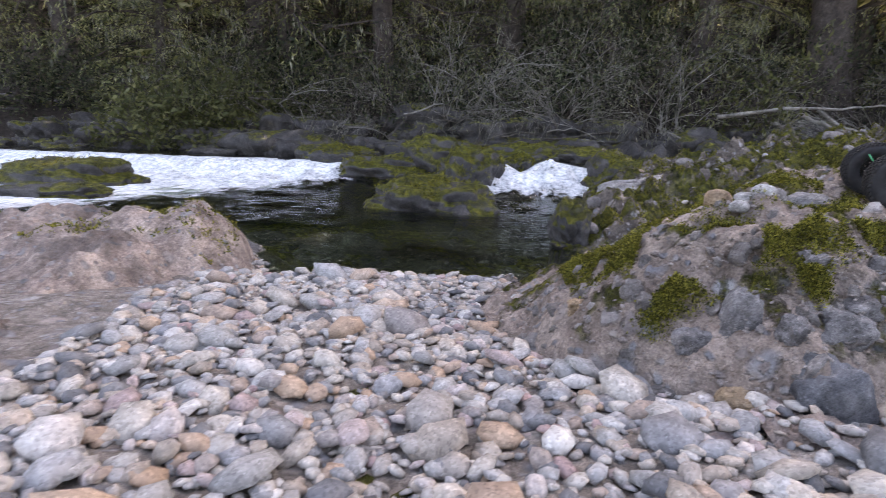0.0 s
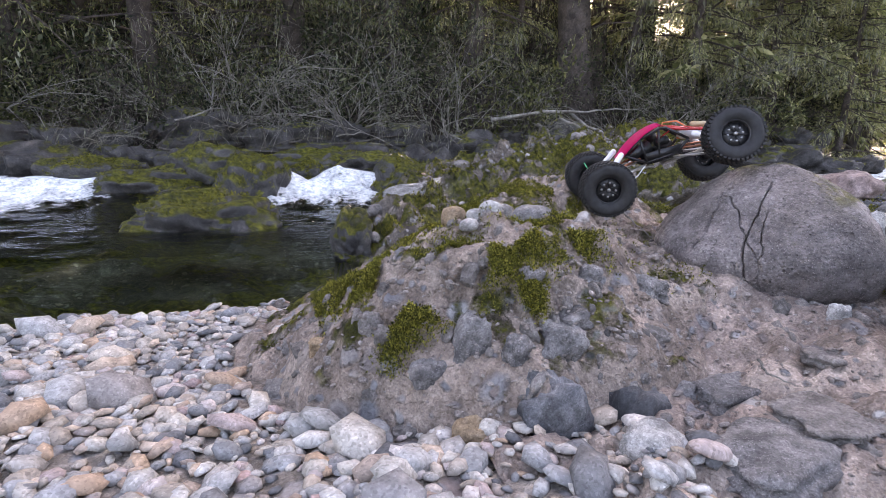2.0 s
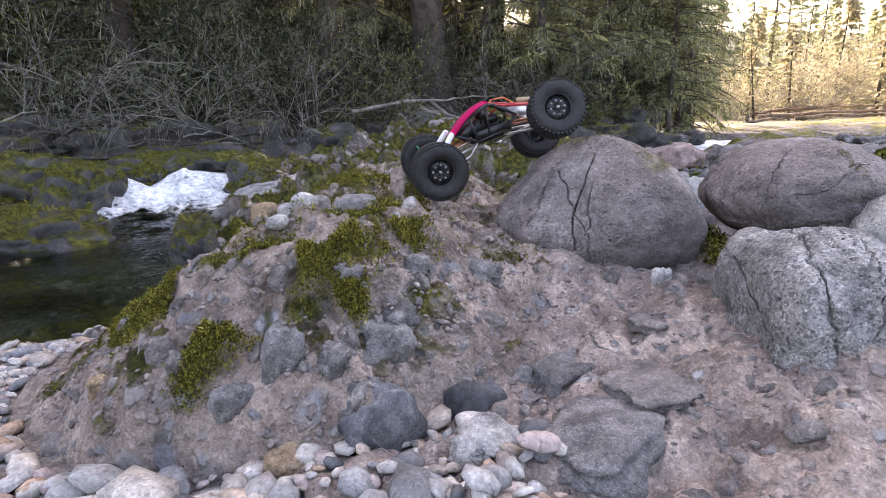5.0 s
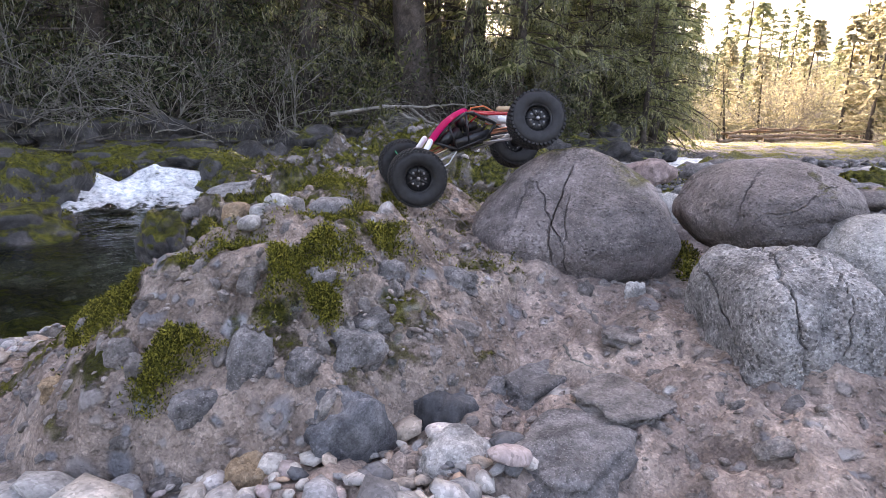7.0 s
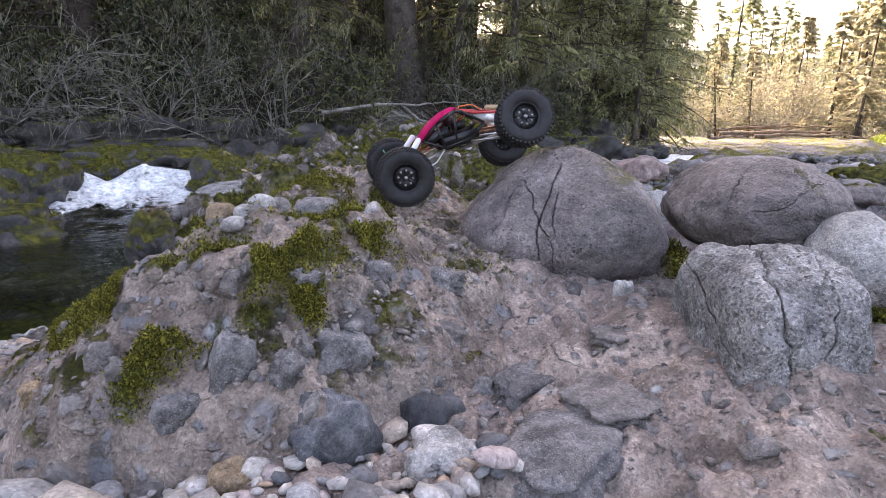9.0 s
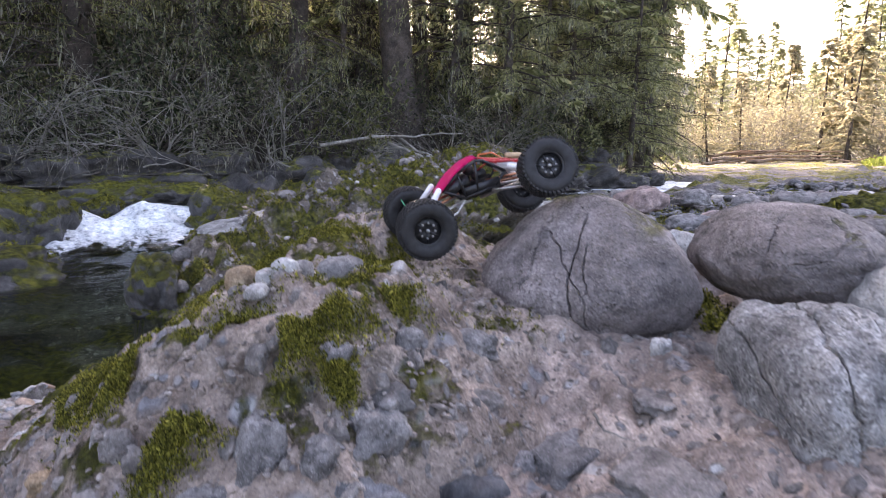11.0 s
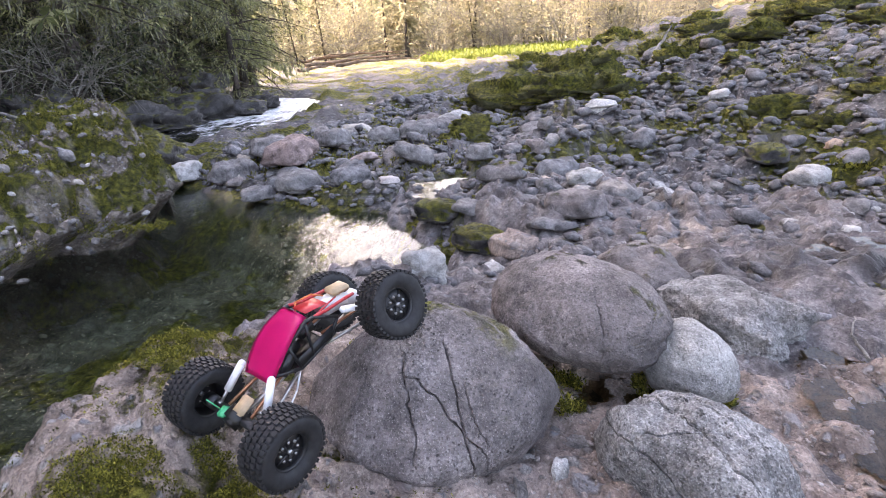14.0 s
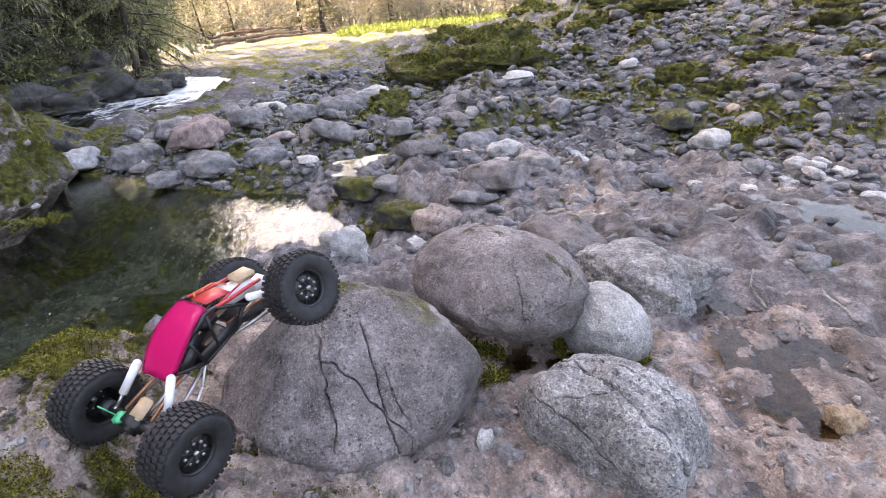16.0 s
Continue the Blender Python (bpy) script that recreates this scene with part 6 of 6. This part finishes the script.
def crawler_wheel(parent, at, out, spin, tilt):
    """A balloon tyre with block tread on a black bolted rim; out: +1 or -1, the side that shows the bolts."""
    R, W = 0.064, 0.029
    hub = new("wheel")
    hub.parent = parent
    hub.matrix_basis = pose(*at, tilt, 0, 0) @ pose(0, 0, 0, 0, spin, 0)
    bm = bmesh.new()
    prof = [(0.031, -0.019), (0.034, -0.024), (0.042, -0.0285), (0.052, -0.029), (0.0585, -0.0265), (0.061, -0.02), (0.0618, -0.008), (0.0618, 0.008), (0.061, 0.02), (0.0585, 0.0265),
            (0.052, 0.029), (0.042, 0.0285), (0.034, 0.024), (0.031, 0.019)]
    revolve(bm, prof, 56)
    for v in bm.verts:
        a = math.atan2(v.co.z, v.co.x)
        if abs(v.co.y) > 0.024:
            v.co.y += 0.0012 * math.sin(9 * a + 260 * math.hypot(v.co.x, v.co.z)) * (1 if v.co.y > 0 else -1)
    tyre = part("tyre", bm, RUBBER, hub, "black rubber tyre with soft swirled sidewall")
    bm = bmesh.new()
    for row, (y, w, off) in enumerate(((-0.0225, 0.009, 0.5), (-0.0115, 0.0085, 0.0), (0.0, 0.0085, 0.5), (0.0115, 0.0085, 0.0), (0.0225, 0.009, 0.5))):
        for k in range(40):
            a = 2 * math.pi * (k + off) / 40
            r = 0.0628 if abs(y) < 0.02 else 0.0612
            block(bm, (r * math.cos(a), y, r * math.sin(a)), (0.0045, w, 0.0062), (0, -math.degrees(a), 0))
    part("tread", bm, RUBBER, tyre, "rows of small rubber tread blocks", False)
    bm = bmesh.new()
    revolve(bm, [(0.034, -0.018), (0.031, -0.021), (0.029, -0.016), (0.028, 0.016), (0.029, 0.021), (0.034, 0.018)], 40)
    rim = part("rim", bm, BLACK, hub, "black bead ring")
    bm = bmesh.new()
    revolve(bm, [(0.0295, out * 0.012), (0.0295, out * 0.009), (0.004, out * 0.012), (0.004, out * 0.015)], 32)
    for k in range(6):
        a = 2 * math.pi * k / 6
        rod(bm, (0.006 * math.cos(a), out * 0.015, 0.006 * math.sin(a)), (0.028 * math.cos(a), out * 0.012, 0.028 * math.sin(a)), 0.0028, 6)
    part("rim_disc", bm, BLACK, rim)
    for k in range(8):
        a = 2 * math.pi * (k + 0.3) / 8
        bm = bmesh.new()
        rod(bm, (0.0165 * math.cos(a), out * 0.0105, 0.0165 * math.sin(a)), (0.0165 * math.cos(a), out * 0.0165, 0.0165 * math.sin(a)), 0.0027, 6)
        part("bolt", bm, STEEL, rim, "bright steel wheel bolt")
    bm = bmesh.new()
    rod(bm, (0, out * 0.008, 0), (0, out * 0.02, 0), 0.0045, 6)
    part("hub_nut", bm, STEEL, rim)


def crawler():
    root = new("rock_crawler")
    tagged(root, "radio-controlled rock crawler with pink roof and big black tyres", "toy vehicle")
    hb, ht = 0.15, 0.108
    for x, spin in ((-hb, 20), (hb, 50)):
        roll = radians(TILT if x > 0 else 0.0)
        for side in (-1, 1):
            crawler_wheel(root, (x, side * ht * math.cos(roll), side * ht * math.sin(roll)), side, spin + 31 * side, math.degrees(roll))
        bm = bmesh.new()
        rod(bm, (x, -0.085, 0), (x, 0.085, 0), 0.0085, 12)
        rod(bm, (x, -0.095, 0), (x, -0.07, 0), 0.013, 12)
        rod(bm, (x, 0.07, 0), (x, 0.095, 0), 0.013, 12)
        block(bm, (x, 0.01, 0.002), (0.036, 0.034, 0.034), bevel=0.006)
        axle = part("axle", bm, BLACK, root, "black axle housing with gear case")
        axle.matrix_basis = Matrix.Rotation(roll, 4, "X")
    # side frames
    for side in (-1, 1):
        bm = bmesh.new()
        y = side * 0.034
        bent(bm, [(-0.078, y, 0.05), (-0.035, y, 0.078), (0.012, y, 0.092), (0.03, y, 0.088), (0.075, y, 0.048), (0.045, y, 0.022), (-0.03, y, 0.018), (-0.078, y, 0.05)], 0.0035)
        bent(bm, [(0.012, y, 0.092), (0.0, y, 0.02)], 0.003)
        bent(bm, [(-0.035, y, 0.078), (-0.03, y, 0.018)], 0.003)
        block(bm, (0.012, y, 0.03), (0.09, 0.004, 0.022), bevel=0.001)
        block(bm, (-0.05, y, 0.048), (0.04, 0.004, 0.02), (0, -30, 0), 0.001)
        part("side_frame", bm, BLACK, root, "black plate and tube side frame")
        bm = bmesh.new()
        bent(bm, [(0.03, y, 0.088), (0.06, y * 0.9, 0.075), (0.105, y * 0.8, 0.062), (0.13, y * 0.7, 0.052)], 0.0032)
        part("bonnet_rail", bm, RED, root, "red tube rail")
        # links and shocks
        for x, s in ((-hb, -1), (hb, 1)):
            bm = bmesh.new()
            rod(bm, (x - s * 0.01, side * 0.05, -0.004), (s * 0.035, side * 0.03, 0.014), 0.0032, 8)
            part("link", bm, STEEL, root, "bare metal suspension link")
            bm = bmesh.new()
            rod(bm, (x - s * 0.006, side * 0.03, 0.016), (s * 0.04, side * 0.018, 0.03), 0.003, 8)
            part("upper_link", bm, BRASS, root, "copper-coloured upper link")
            top = Vector((s * 0.088, side * 0.04, 0.056))
            low = Vector((x - s * 0.002, side * 0.06, 0.004 + (side * 0.06 * math.sin(radians(TILT)) if s > 0 else 0)))
            bm = bmesh.new()
            mid = low.lerp(top, 0.35)
            rod(bm, mid, top, 0.0068, 14)
            bmesh.ops.create_uvsphere(bm, u_segments=12, v_segments=8, radius=0.0068, matrix=Matrix.Translation(top))
            shock = part("shock_absorber", bm, WHITE, root, "white shock absorber")
            bm = bmesh.new()
            rod(bm, low, mid, 0.003, 8)
            rod(bm, low - Vector((0, 0.004, 0)), low + Vector((0, 0.004, 0)), 0.005, 10)
            part("shock_shaft", bm, STEEL, shock)
    # roof: an arched sheet
    bm = bmesh.new()
    rows = []
    for k in range(15):
        u = k / 14
        x = -0.092 + 0.112 * u
        z = 0.044 + 0.056 * (1 - (1 - u) ** 1.9)
        half = 0.033 + 0.008 * math.sin(math.pi * min(1, u + 0.15))
        rows.append([bm.verts.new((x, half * (j / 4 - 1), z - 0.004 * (j / 4 - 1) ** 4)) for j in range(9)])
    for a, b in zip(rows, rows[1:]):
        for j in range(8):
            bm.faces.new((a[j], a[j + 1], b[j + 1], b[j]))
    bmesh.ops.solidify(bm, geom=list(bm.faces), thickness=0.0016)
    part("roof_panel", bm, PINK, root, "bright pink curved roof panel")
    bm = bmesh.new()
    block(bm, (0.052, 0.0, 0.083), (0.05, 0.036, 0.0018), (0, 20, 0), 0.0006)
    part("bonnet_panel", bm, RED, root, "red bonnet panel")
    # gear inside
    for name, at, size, turn, mat, label in (
            ("motor", (-0.03, 0.0, 0.045), (0.05, 0.032, 0.03), (0, -20, 0), BLACK, "black motor case"),
            ("skid_plate", (0.0, 0.0, 0.014), (0.085, 0.06, 0.006), (0, 0, 0), BLACK, "black skid plate"),
            ("battery", (0.095, 0.0, 0.052), (0.06, 0.034, 0.026), (0, 18, 0), WHITE, "white shrink-wrapped battery"),
            ("receiver_box", (0.118, 0.0, 0.068), (0.04, 0.03, 0.012), (0, 18, 0), TAN, "tan taped receiver box"),
            ("steering_servo", (0.135, 0.0, 0.026), (0.036, 0.022, 0.026), (0, 0, 0), WHITE, "white steering servo"),
            ("servo_mount", (-0.135, 0.0, 0.02), (0.034, 0.028, 0.008), (0, -12, 0), TAN, "tan plate over the axle"),
            ("speed_controller", (0.02, 0.0, 0.055), (0.034, 0.03, 0.02), (0, 0, 0), BLACK, "black speed controller")):
        bm = bmesh.new()
        block(bm, at, size, turn, 0.003)
        part(name, bm, mat, root, label)
    bm = bmesh.new()
    bmesh.ops.create_uvsphere(bm, u_segments=16, v_segments=10, radius=0.014, matrix=Matrix.Translation((0.0, 0.0, 0.072)))
    part("driver_dome", bm, BLACK, root, "black rounded cover in the cab")
    bm = bmesh.new()
    rod(bm, (-0.01, 0, 0.0), (-0.14, 0, 0.004), 0.004, 8)
    rod(bm, (0.01, 0, 0.0), (0.14, 0, 0.004), 0.004, 8)
    part("drive_shaft", bm, STEEL, root, "steel drive shaft")
    for k, (pts, mat, label) in enumerate((
            ([(0.02, 0.012, 0.068), (0.04, 0.02, 0.094), (0.07, 0.012, 0.09), (0.09, 0.01, 0.07)], WIRE, "orange wire loop"),
            ([(0.02, -0.012, 0.066), (0.045, -0.026, 0.08), (0.08, -0.02, 0.074), (0.1, -0.012, 0.066)], RED, "red wire loop"),
            ([(-0.13, -0.04, 0.02), (-0.1, -0.055, -0.012), (-0.06, -0.04, -0.006), (-0.03, -0.03, 0.016)], WHITE, "pale cable under the frame"),
            ([(0.06, 0.0, 0.05), (0.1, 0.022, 0.034), (0.13, 0.012, 0.04)], WIRE, "orange wire"))):
        bm = bmesh.new()
        bent(bm, pts, 0.0017, 6)
        part("wire", bm, mat, root, label)
    bm = bmesh.new()
    block(bm, (-0.158, 0.028, 0.014), (0.02, 0.016, 0.01), (8, 10, 20), 0.002)
    rod(bm, (-0.158, 0.034, 0.016), (-0.166, 0.04, 0.05), 0.0012, 6)
    part("cable_tie", bm, GREEN, root, "bright green plastic tie on the axle")
    return root


rear, front = Vector((0.968, 1.296, 0.55)), Vector((1.23, 1.2, 0.64))
ahead = (front - rear).normalized()
lateral = Vector((0.05, 0.22, 0.01))
lateral = (lateral - ahead * lateral.dot(ahead)).normalized()
above = ahead.cross(lateral)
middle = rear + ahead * 0.15 + lateral * 0.108
turn_ = Matrix((ahead, lateral, above)).transposed().to_4x4()
crawler().matrix_basis = Matrix.Translation(middle) @ turn_
